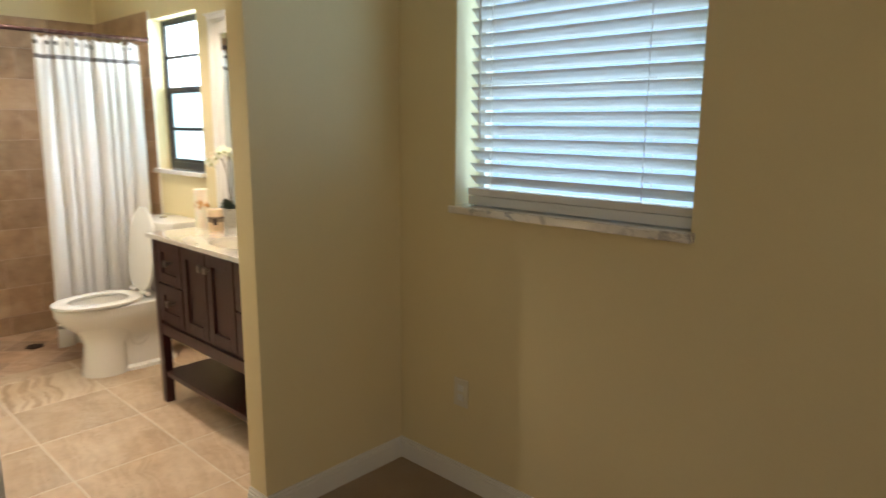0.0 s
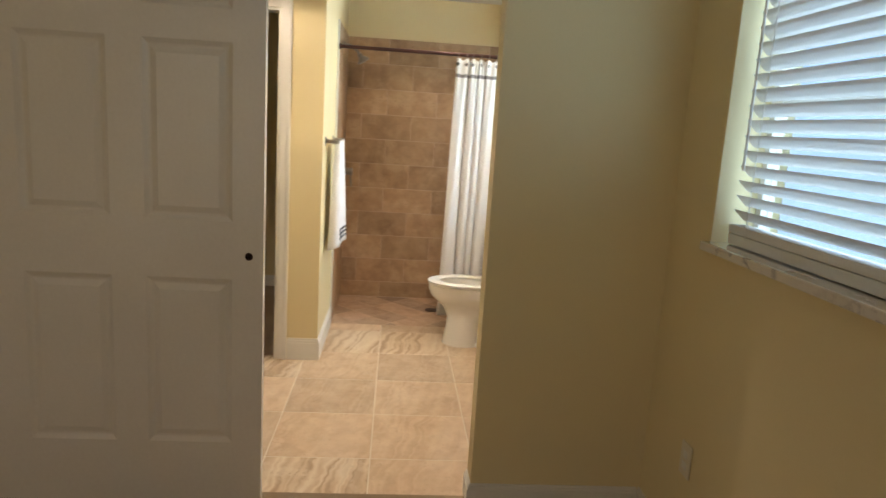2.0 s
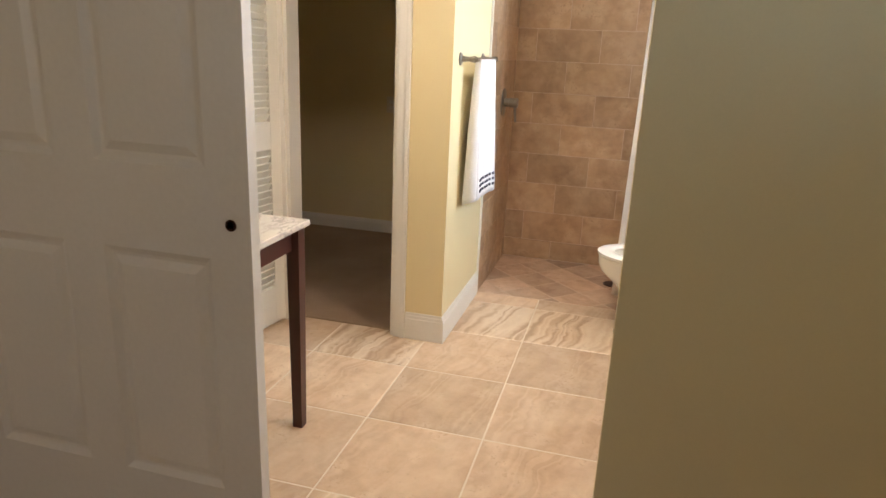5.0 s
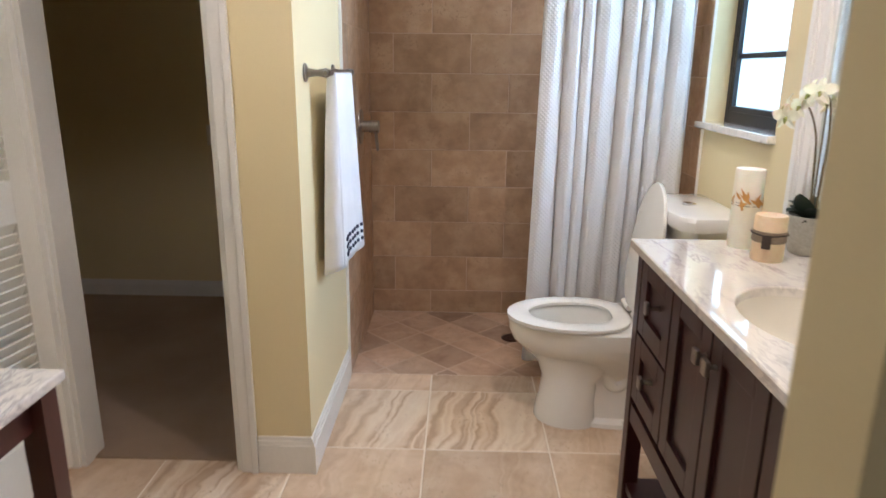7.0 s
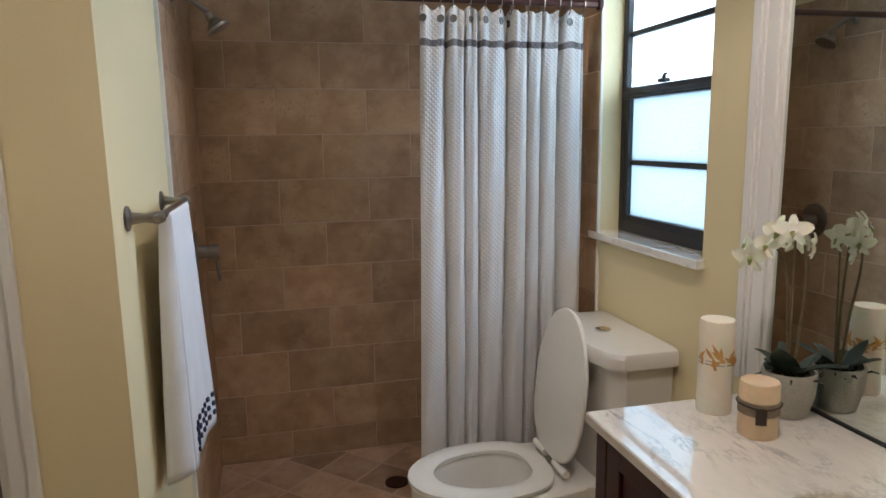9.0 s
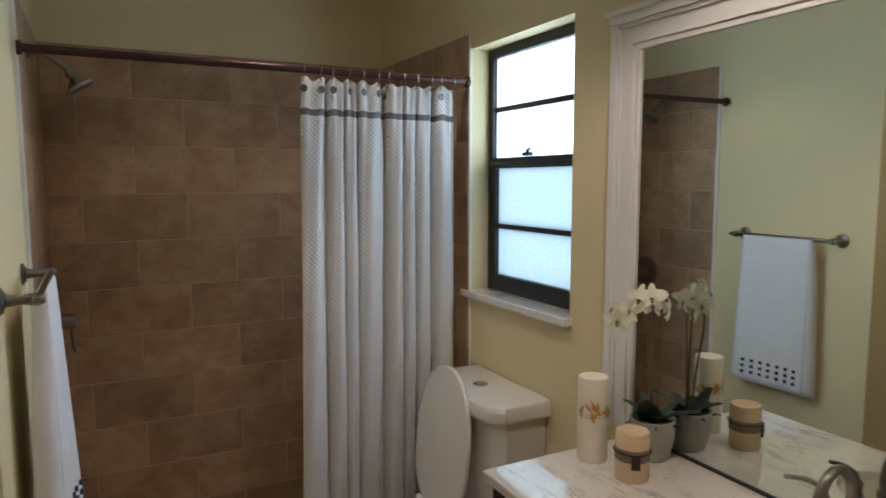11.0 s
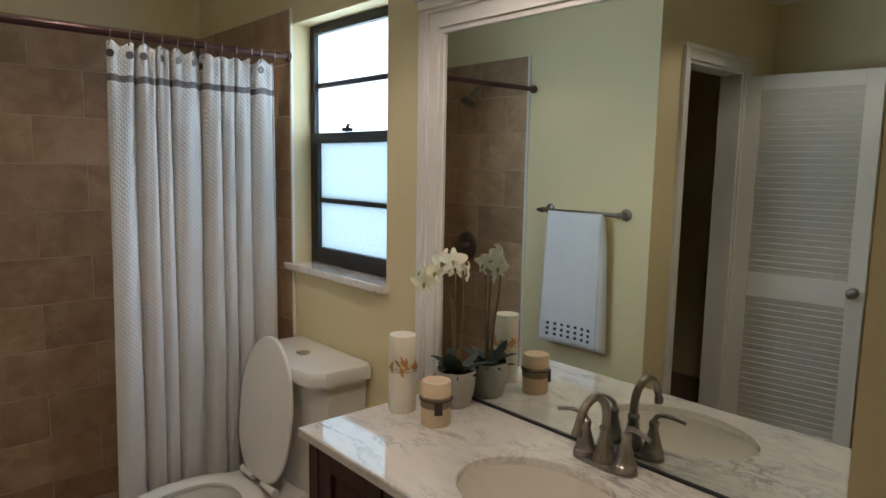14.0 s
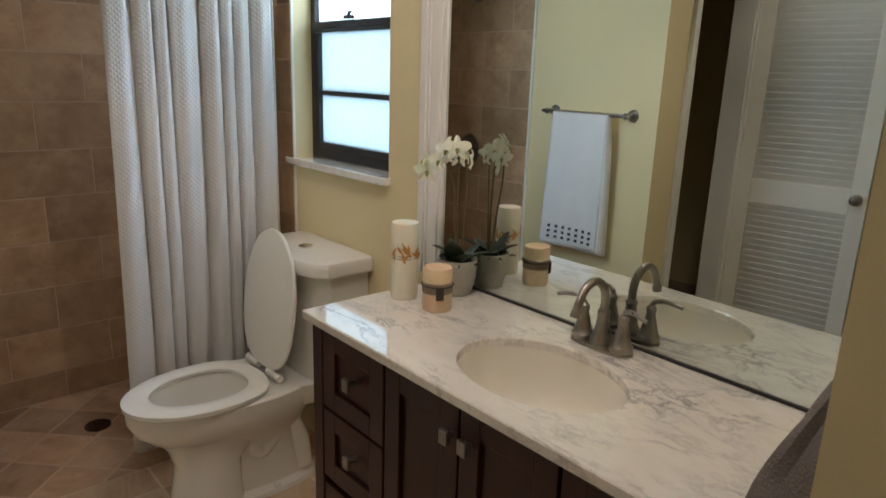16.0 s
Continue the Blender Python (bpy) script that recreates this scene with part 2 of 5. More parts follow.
def marble():
    """Cream-white stone with thin broken grey veins on a slant."""
    n = Nodes("white_marble")
    v = n.place((1.0, 2.3, 1.0), (0, 0, 38))
    a = n.noise(v, 3.8, 9, 0.66, 0.45)
    b = n.noise(v, 9.5, 8, 0.68, 0.4)
    va = n.ramp(a, [(0.465, 0.0), (0.50, 1.0), (0.525, 0.0)])
    vb = n.ramp(b, [(0.46, 0.0), (0.5, 0.8), (0.53, 0.0)])
    fade = n.ramp(n.noise(n.place((1, 1, 1)), 4.0, 4), [(0.40, 0.05), (0.62, 1.0)])
    fade2 = n.ramp(n.noise(n.place((1, 1, 1), (0, 0, 60)), 6.0, 4), [(0.42, 0.0), (0.68, 0.7)])
    soft = n.ramp(n.noise(v, 6.0, 5, 0.6, 0.3), [(0.42, 0.0), (0.72, 0.30)])
    base = n.mix((0.80, 0.745, 0.66), (0.85, 0.805, 0.725), n.noise(v, 4, 4))
    color = n.mix(base, (0.56, 0.53, 0.50), soft)
    color = n.mix(color, (0.34, 0.32, 0.325), n.mix(va, fade, 1.0, "MULTIPLY"))
    color = n.mix(color, (0.44, 0.40, 0.375), n.mix(vb, fade2, 1.0, "MULTIPLY"))
    return n.done(color, 0.04, Specular_IOR_Level=0.8, Coat_Weight=1.0, Coat_IOR=1.75, Coat_Roughness=0.015)


marble_mat = marble()


def curtain_fabric(name, c1, c2):
    n = Nodes(name)
    v = n.place()
    chk = n.add("TexWave", Vector=n.place((0, 1, 1), (45, 0, 0)), Scale=26.0, Distortion=0.3)
    ch2 = n.add("TexWave", Vector=n.place((0, 1, 1), (-45, 0, 0)), Scale=26.0, Distortion=0.3)
    chk.bands_direction = ch2.bands_direction = "Y"
    h = n.mix(chk.outputs["Fac"], ch2.outputs["Fac"], 1.0, "MULTIPLY")
    color = n.mix(c1, c2, n.noise(v, 20, 4))
    mat = n.done(color, 0.9, n.bump(h, 0.85, 0.0035))
    tr = n.add("BsdfTranslucent", Color=(*c2, 1))
    mx = n.add("MixShader")
    mx.inputs[0].default_value = 0.44
    n.tree.links.new(n.shader.outputs[0], mx.inputs[1])
    n.tree.links.new(tr.outputs[0], mx.inputs[2])
    n.tree.links.new(mx.outputs[0], n.out.inputs[0])
    return mat


curtain_mat = curtain_fabric("white_waffle_fabric", (0.86, 0.85, 0.83), (0.90, 0.89, 0.87))
stripe_mat = curtain_fabric("grey_ribbon", (0.25, 0.23, 0.235), (0.33, 0.31, 0.31))


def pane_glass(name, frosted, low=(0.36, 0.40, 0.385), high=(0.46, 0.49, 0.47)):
    n = Nodes(name)
    gl = n.add("BsdfGlossy", Roughness=0.02 if not frosted else 0.25)
    if frosted:
        v = n.place()
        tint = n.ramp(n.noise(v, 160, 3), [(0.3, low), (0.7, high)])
        body = n.add("BsdfTranslucent")
        n.tree.links.new(tint, body.inputs["Color"])
        n.tree.links.new(n.bump(n.noise(v, 220, 3), 0.5, 0.002), gl.inputs["Normal"])
    else:
        body = n.add("BsdfTransparent")
        body.inputs["Color"].default_value = (0.95, 0.97, 0.96, 1)
    mx = n.add("MixShader")
    mx.inputs[0].default_value = 0.05
    n.tree.links.new(body.outputs[0], mx.inputs[1])
    n.tree.links.new(gl.outputs[0], mx.inputs[2])
    n.tree.links.new(mx.outputs[0], n.out.inputs[0])
    return n.mat


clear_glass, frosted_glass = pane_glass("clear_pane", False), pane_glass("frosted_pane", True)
# paler tint puts the brightness of the sky behind into the glass colour
daylit_glass = pane_glass("daylit_frosted_pane", True, (0.86, 0.87, 0.82), (0.92, 0.93, 0.88))
lens_mat = plain("frosted_lens", (0.80, 0.78, 0.74), (0.84, 0.82, 0.78), 0.4, fine=120, bump=0.02)
mirror_mat = Nodes("mirror_silver").done((0.70, 0.75, 0.72), 0.0, None, 1.0)
water_mat = Nodes("water").done((0.30, 0.345, 0.32), 0.02, None, 0.0, Transmission_Weight=1.0, IOR=1.33)


# ---- mesh helpers ----
def box(bm, x0, x1, y0, y1, z0, z1, bevel=0.0):
    vs = [bm.verts.new((x, y, z)) for x in (x0, x1) for y in (y0, y1) for z in (z0, z1)]
    fs = [bm.faces.new([vs[k] for k in q]) for q in ((0, 1, 3, 2), (4, 6, 7, 5), (0, 4, 5, 1), (2, 3, 7, 6), (0, 2, 6, 4), (1, 5, 7, 3))]
    if bevel:
        es = list({e for f in fs for e in f.edges})
        bmesh.ops.bevel(bm, geom=es, offset=bevel, segments=2, affect="EDGES", profile=0.6)
    return bm


def loft(bm, rings, cap0=True, cap1=True, closed=False):
    rows = [[bm.verts.new(p) for p in r] for r in rings]
    n = len(rows[0])
    pairs = list(zip(rows, rows[1:])) + ([(rows[-1], rows[0])] if closed else [])
    for a, b in pairs:
        for k in range(n):
            bm.faces.new((a[k], a[(k + 1) % n], b[(k + 1) % n], b[k]))
    if not closed:
        if cap0:
            bm.faces.new(rows[0][::-1])
        if cap1:
            bm.faces.new(rows[-1])
    return bm


def lathe(bm, c, profile, seg=28):
    rings = [[(c[0] + r * math.cos(2 * math.pi * k / seg), c[1] + r * math.sin(2 * math.pi * k / seg), c[2] + z) for k in range(seg)] for r, z in profile]
    return loft(bm, rings)


def tube(bm, pts, radius, seg=12):
    pts = [Vector(p) for p in pts]
    rad = radius if isinstance(radius, (list, tuple)) else [radius] * len(pts)
    rings, side = [], None
    for k, p in enumerate(pts):
        d = (pts[min(k + 1, len(pts) - 1)] - pts[max(k - 1, 0)]).normalized()
        if side is None:
            side = d.orthogonal().normalized()
        side = (side - d * side.dot(d)).normalized()
        up = d.cross(side)
        rings.append([p + rad[k] * (math.cos(2 * math.pi * i / seg) * side + math.sin(2 * math.pi * i / seg) * up) for i in range(seg)])
    return loft(bm, rings)


def curve_points(pts, n=10):
    """Catmull-Rom line through points."""
    p = [Vector(q) for q in pts]
    p = [2 * p[0] - p[1]] + p + [2 * p[-1] - p[-2]]
    out = []
    for k in range(1, len(p) - 2):
        for i in range(n):
            t = i / n
            a, b, c, d = p[k - 1:k + 3]
            out.append(0.5 * (2 * b + (c - a) * t + (2 * a - 5 * b + 4 * c - d) * t * t + (3 * b - a - 3 * c + d) * t ** 3))
    return out + [p[-2]]


def bm_new():
    return bmesh.new()


def mesh_ob(name, bm, material, smooth=False):
    bmesh.ops.recalc_face_normals(bm, faces=bm.faces)
    me = bpy.data.meshes.new(name)
    bm.to_mesh(me)
    bm.free()
    for m in (material if isinstance(material, (list, tuple)) else [material]):
        me.materials.append(m)
    if smooth:
        me.shade_smooth()
        me.set_sharp_from_angle(angle=radians(38))
    return new(name, me)


def part(name, bm, material, parent, label="", smooth=False):
    ob = mesh_ob(name, bm, material, smooth)
    ob.parent = parent
    ob.matrix_parent_inverse = Matrix.Translation(-parent.location) if parent.type == "EMPTY" else Matrix.Identity(4)
    return tagged(ob, label)


def thing(name, label, category, at, group=""):
    ob = new(name)
    ob.location = at
    ob.empty_display_size = 0.05
    return tagged(ob, label, category, group)


def structure(name, bm, material, label, category, smooth=False):
    return tagged(mesh_ob(name, bm, material, smooth), label, category, kind="structure")


def wall_with_holes(bm, axis, a0, a1, b0, b1, z1, holes):
    """A wall along axis from a0 to a1, b0 to b1 thick, with holes (from, to, sill, head)."""
    def put(p, q, z0, zt):
        if q - p > 1e-4 and zt - z0 > 1e-4:
            box(bm, *((p, q, b0, b1) if axis == "x" else (b0, b1, p, q)), z0, zt)
    at = a0
    for h0, h1, s, t in sorted(holes):
        put(at, h0, 0, z1)
        put(h0, h1, 0, s)
        put(h0, h1, t, z1)
        at = h1
    put(at, a1, 0, z1)
    return bm


# ---- plan ----
CEIL = 2.44
NORTH = 1.77            # inner face of the outer wall with both windows
BED, BATH = -1.975, -2.085    # the two faces of the partition
JAMB = 1.092            # end of the partition beside the opening
CLOSET = -3.533         # face with the closet opening
TOWEL = 0.315           # face of the wall that carries the towel bar
BACK = -5.11            # face of the tiles behind the shower
EDGE = -4.24            # where the tiles end beside the window
EDGE_T = -4.29          # where the tiles end on the towel wall
BW = (-4.235, -3.630, 1.155, 2.062)    # bathroom window opening
RW = (-1.668, -0.755, 1.142, 2.12)    # bedroom window opening

# ---- structure ----
bm = bm_new()
wall_with_holes(bm, "x", -5.42, 2.02, NORTH, 1.99, CEIL, [BW, RW])
wall_north = structure("wall_north", bm, wall_paint, "cream painted outer wall with two window openings", "wall")
bm = bm_new()
wall_with_holes(bm, "y", -0.972, NORTH, BATH, BED, CEIL, [(0.10, JAMB, 0.0, 2.10)])
structure("wall_partition", bm, wall_paint, "cream painted partition between bedroom and bathroom", "wall")
bm = box(bm_new(), CLOSET - 0.1, BATH, -0.972, -0.85, 0, CEIL)
structure("wall_bath_south", bm, wall_paint, "cream painted bathroom side wall", "wall")
bm = bm_new()
wall_with_holes(bm, "y", -0.85, 0.134, CLOSET - 0.11, CLOSET, CEIL, [(-0.490, 0.072, 0.0, 2.05)])
structure("wall_closet", bm, wall_paint, "cream painted wall with the closet doorway", "wall")
bm = box(bm_new(), -5.3, CLOSET, 0.134, TOWEL, 0, CEIL)
wall_towel = structure("wall_towel", bm, wall_paint, "cream painted wall end beside the shower", "wall")
bm = bm_new()
box(bm, -5.42, BACK - 0.012, TOWEL, NORTH, 0, CEIL)
box(bm, -5.42, -5.3, -1.72, TOWEL, 0, CEIL)
wall_west = structure("wall_west", bm, wall_paint, "cream painted end wall of shower and closet", "wall")
bm = bm_new()
box(bm, -5.3, CLOSET - 0.11, -1.72, -1.6, 0, CEIL)
box(bm, CLOSET - 0.11, -3.1, -1.72, -0.972, 0, CEIL)
structure("wall_closet_south", bm, wall_paint, "painted closet side wall", "wall")
bm = bm_new()
wall_with_holes(bm, "y", -3.6, -1.72, -3.22, -3.1, CEIL, [(-2.95, -2.035, 0.0, 2.05)])
structure("wall_hall", bm, wall_paint, "cream wall with a doorway to a bright room", "wall")
bm = box(bm_new(), -3.1, 2.02, -3.6, -3.48, 0, CEIL)
structure("wall_south", bm, wall_paint, "cream painted bedroom wall", "wall")
bm = bm_new()
wall_with_holes(bm, "y", -3.48, NORTH, 1.9, 2.02, CEIL, [(-1.6, -0.2, 0.85, 2.05)])
structure("wall_east", bm, wall_paint, "unseen cream bedroom wall with an added window opening", "wall")
bm = bm_new()
box(bm, -6.0, -5.88, -3.6, -1.72, 0, CEIL)
wall_with_holes(bm, "x", -5.88, -3.22, -3.6, -3.48, CEIL, [(-5.05, -3.75, 0.0, 2.05)])
box(bm, -5.88, -5.42, -1.72, -1.6, 0, CEIL)
structure("wall_far_room", bm, trim_paint, "pale walls of the bright room beyond", "wall")
bm = box(bm_new(), -6.0, 2.02, -3.6, 1.99, CEIL, CEIL + 0.12)
structure("ceiling", bm, ceiling_paint, "flat white ceiling", "ceiling")
floor_bath = structure("floor_bath", box(bm_new(), BACK - 0.012, -2.035, -0.85, NORTH, -0.1, -0.0014), grout_mat, "travertine tiled bathroom floor with pale grout", "floor")
bm = bm_new()
box(bm, -2.035, 1.9, -3.48, NORTH, -0.1, 0.004)
box(bm, -3.1, -2.035, -3.48, -0.972, -0.1, 0.004)
structure("floor_carpet", bm, carpet_mat, "tan cut-pile bedroom carpet", "carpet")
structure("floor_closet", box(bm_new(), -5.3, CLOSET - 0.05, -1.6, 0.124, -0.1, 0.006), carpet_mat, "tan cut-pile closet carpet", "carpet")
structure("floor_far_room", box(bm_new(), -5.88, -3.1, -3.48, -1.72, -0.1, 0.0), far_floor_mat, "tan smooth floor of the bright room", "floor")
# emissive card added outdoors in place of the bright sky
sky_card = Nodes("glowing_sky_card")
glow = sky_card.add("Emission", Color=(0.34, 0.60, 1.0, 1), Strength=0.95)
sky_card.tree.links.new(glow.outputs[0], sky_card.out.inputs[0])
structure("backdrop", box(bm_new(), -9, 5, 5.0, 5.05, -0.3, 6.5), sky_card.mat, "glowing card standing in for the sky outside the windows", "backdrop")
structure("ground", box(bm_new(), -400, 400, -400, 400, -0.5, -0.3), lawn_mat, "mown green lawn", "ground")


def baseboard(bm, axis, a0, a1, face, out, h=0.10, t=0.014):
    """A skirting with a stepped top along a wall face; out is the side it stands off to."""
    for d, z0, z1 in ((t, 0.0, h * 0.78), (t * 0.75, h * 0.78, h * 0.9), (t * 0.45, h * 0.9, h)):
        b = (face, face + out * d) if out > 0 else (face + out * d, face)
        box(bm, *((a0, a1, *b) if axis == "x" else (*b, a0, a1)), z0, z1)


def skirting(name, runs, h, label):
    bm = bm_new()
    for r in runs:
        baseboard(bm, *r, h=h)
    return structure(name, bm, trim_paint, label, "baseboard")


skirting("baseboard_bedroom", [("x", BED, 1.9, NORTH, -1), ("y", JAMB, NORTH - 0.014, BED, 1), ("x", BATH, BED + 0.014, JAMB, -1), ("y", -0.972, 0.10, BED, 1), ("x", -3.1, BED + 0.014, -0.972, -1), ("y", -1.72, -0.986, -3.1, 1)], 0.095, "white painted bedroom baseboard")
skirting("baseboard_bath", [("x", EDGE_T + 0.03, CLOSET + 0.016, TOWEL, 1), ("y", 0.133, TOWEL, CLOSET, 1), ("x", -3.5, BATH, -0.85, 1), ("x", -3.72, -3.34, NORTH, -1)], 0.135, "white moulded bathroom baseboard")
skirting("baseboard_closet", [("y", -1.6, 0.124, -5.3, 1), ("x", -5.28, CLOSET - 0.12, 0.124, -1)], 0.10, "white closet baseboard")

# closet doorway casing
bm = bm_new()
for y0, y1, z0, z1 in ((0.072, 0.130, 0, 2.105), (-0.555, -0.490, 0, 2.105), (-0.490, 0.072, 2.05, 2.105)):
    box(bm, CLOSET + 0.0005, CLOSET + 0.014, y0, y1, z0, z1, 0.003)
for y0, y1, z0, z1 in ((0.110, 0.132, 0, 2.12), (-0.57, -0.545, 0, 2.12), (-0.545, 0.110, 2.098, 2.12)):
    box(bm, CLOSET + 0.0145, CLOSET + 0.022, y0, y1, z0, z1, 0.003)
for y0, y1, z0, z1 in ((0.054, 0.0715, 0, 2.035), (-0.4895, -0.472, 0, 2.035), (-0.4895, 0.0715, 2.035, 2.0495)):
    box(bm, CLOSET - 0.112, CLOSET + 0.002, y0, y1, z0, z1)
structure("trim_closet_doorway", bm, trim_paint, "white moulded casing round the closet doorway", "door casing")
bm = bm_new()
for y0, y1, z0, z1 in ((-2.035, -1.955, 0, 2.12), (-3.02, -2.95, 0, 2.12), (-2.95, -2.035, 2.05, 2.12)):
    box(bm, -3.0995, -3.08, y0, y1, z0, z1, 0.003)
structure("trim_hall_doorway", bm, trim_paint, "white casing round the hall doorway", "door casing")
# tile edging strips
bm = bm_new()
box(bm, EDGE_T + 0.001, EDGE_T + 0.014, TOWEL, TOWEL + 0.012, 0.0, 2.12, 0.002)
box(bm, EDGE + 0.001, EDGE + 0.010, NORTH - 0.010, NORTH, 0.0, 2.12, 0.002)
structure("trim_tile_edge", bm, trim_paint, "cream edging strip beside the shower tiles", "trim")

# ---- windows ----
def slab(bm, x0, x1, y0, y1, z0, z1, b=0.002):
    return box(bm, x0, x1, y0, y1, z0, z1, b)


window_1 = tagged(thing("window_1", "dark aluminium single-hung window with frosted panes", "window", (-3.955, 1.86, 1.135)), kind="structure")
x0, x1, z0, z1 = BW
FY0, FY1 = 1.845, 1.895
bm = bm_new()
for q in ((x0, x0 + 0.032, z0, z1), (x1 - 0.032, x1, z0, z1), (x0 + 0.032, x1 - 0.032, z1 - 0.034, z1), (x0 + 0.032, x1 - 0.032, z0, z0 + 0.042)):
    slab(bm, q[0], q[1], FY0, FY1, q[2], q[3])
part("window_frame", bm, black_alu, window_1, "dark aluminium frame")
bm = bm_new()
slab(bm, x0 + 0.032, x1 - 0.032, 1.838, 1.88, 1.620, 1.658)
slab(bm, x0 + 0.032, x1 - 0.032, 1.829, 1.838, 1.627, 1.640)
part("meeting_rail", bm, black_alu, window_1)
for zz in (1.838, 1.402):
    part("glazing_bar", slab(bm_new(), x0 + 0.032, x1 - 0.032, 1.855, 1.882, zz - 0.009, zz + 0.009), black_alu, window_1)
bm = bm_new()
for q in ((x0 + 0.032, x0 + 0.05, z0 + 0.042, 1.620), (x1 - 0.05, x1 - 0.032, z0 + 0.042, 1.620), (x0 + 0.05, x1 - 0.05, z0 + 0.042, z0 + 0.062)):
    slab(bm, q[0], q[1], 1.846, 1.872, q[2], q[3])
part("lower_sash", bm, black_alu, window_1)
bm = bm_new()
box(bm, -3.985, -3.945, 1.828, 1.85, 1.660, 1.673, 0.003)
tube(bm, [(-3.965, 1.838, 1.671), (-3.955, 1.836, 1.683), (-3.938, 1.832, 1.683)], [0.007, 0.006, 0.004], 8)
part("sash_latch", bm, black_alu, window_1, "dark cam latch")
# upper panes get the paler tint in place of brighter sky
for za, zb, gl in ((1.847, z1 - 0.034, daylit_glass), (1.658, 1.829, daylit_glass), (1.411, 1.620, frosted_glass), (z0 + 0.062, 1.393, frosted_glass)):
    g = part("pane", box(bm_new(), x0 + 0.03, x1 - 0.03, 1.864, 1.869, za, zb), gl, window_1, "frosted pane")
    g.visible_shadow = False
part("window_sill", slab(bm_new(), x0 - 0.035, x1 + 0.012, NORTH - 0.028, 1.845, z0 - 0.026, z0 + 0.001, 0.004), marble_mat, window_1, "white marble sill")

window_2 = tagged(thing("window_2", "bedroom window with white sill and aluminium frame", "window", (-1.365, 1.88, 1.09)), kind="structure")
x0, x1, z0, z1 = RW
bm = bm_new()
for q in ((x0, x0 + 0.03, z0, z1), (x1 - 0.03, x1, z0, z1), (x0 + 0.03, x1 - 0.03, z1 - 0.03, z1), (x0 + 0.03, x1 - 0.03, z0, z0 + 0.03), (x0 + 0.03, x1 - 0.03, 1.585, 1.615)):
    slab(bm, q[0], q[1], 1.905, 1.945, q[2], q[3])
part("window_frame", bm, trim_paint, window_2, "white frame")
g = part("pane", box(bm_new(), x0 + 0.03, x1 - 0.03, 1.922, 1.926, z0 + 0.03, z1 - 0.03), clear_glass, window_2)
g.visible_shadow = False
part("window_sill", slab(bm_new(), x0 - 0.012, x1 + 0.012, NORTH - 0.03, 1.905, z0 - 0.028, z0 + 0.001, 0.005), marble_mat, window_2, "grey-white marble sill")
# never in view: a window added around the rear fill lamp
unseen_window = tagged(thing("unseen_window", "unseen white-framed window added behind the walker", "window", (1.96, -0.9, 0.85)), kind="structure")
bm = bm_new()
for q in ((-1.6, -1.56, 0.85, 2.05), (-0.24, -0.2, 0.85, 2.05), (-1.56, -0.24, 0.85, 0.89), (-1.56, -0.24, 2.01, 2.05)):
    slab(bm, 1.95, 1.99, q[0], q[1], q[2], q[3])
part("window_frame", bm, trim_paint, unseen_window)

door_3 = tagged(thing("door_3", "white-framed glazed sliding door of the bright room", "door", (-4.4, -3.54, 0)), kind="structure")
for xa, xb in ((-5.045, -4.36), (-4.44, -3.755)):
    yy = -3.555 if xa < -5 else -3.515
    for name, q in (("stile", (xa, xa + 0.07, 0.01, 2.045)), ("stile", (xb - 0.07, xb, 0.01, 2.045)), ("rail", (xa + 0.07, xb - 0.07, 0.01, 0.12)), ("rail", (xa + 0.07, xb - 0.07, 1.965, 2.045))):
        part(name, slab(bm_new(), q[0], q[1], yy - 0.018, yy + 0.018, q[2], q[3]), trim_paint, door_3)
    g = part("pane", box(bm_new(), xa + 0.06, xb - 0.06, yy - 0.003, yy + 0.003, 0.11, 1.975), daylit_glass, door_3, "bright hazy pane")
    g.visible_shadow = False

# slatted blind in the bedroom window
blind = thing("window_blind", "white wooden slatted blind half tilted in the window", "blind", (-1.21, 1.835, 1.147))
SL, SR, SP = RW[0] + 0.032, RW[1] - 0.012, 0.0460
zc = 1.238
while zc < 2.05:
    bm = bm_new()
    t = radians(-43)
    w = 0.0255
    rings = []
    for xx in (SL, SR):
        ring = []
        for u, th in ((-1, 0), (-0.5, 0.0022), (0, 0.003), (0.5, 0.0022), (1, 0), (0.5, -0.0014), (0, -0.0006), (-0.5, -0.0014)):
            ring.append((xx, 1.835 + u * w * math.cos(t) - th * math.sin(t), zc + u * w * math.sin(t) + th * math.cos(t)))
        rings.append(ring)
    part("slat", loft(bm, rings), slat_mat, blind)
    zc += SP
part("bottom_rail", box(bm_new(), SL, SR, 1.808, 1.862, 1.146, 1.180, 0.004), slat_mat, blind)
part("stacked_slats", box(bm_new(), SL, SR, 1.806, 1.864, 1.182, 1.208, 0.003), slat_mat, blind)
part("head_rail", box(bm_new(), SL, SR, 1.80, 1.87, 2.06, 2.118, 0.003), slat_mat, blind)
for xx in (SL + 0.105, SR - 0.165):
    for yy in (1.806, 1.864):
        part("ladder_cord", tube(bm_new(), [(xx, yy, 1.17), (xx, yy, 2.07)], 0.0016, 6), cord_mat, blind)
part("tilt_wand", tube(bm_new(), [(SL + 0.055, 1.797, 2.07), (SL + 0.06, 1.795, 1.38)], 0.0045, 8), slat_mat, blind, "white tilt wand")

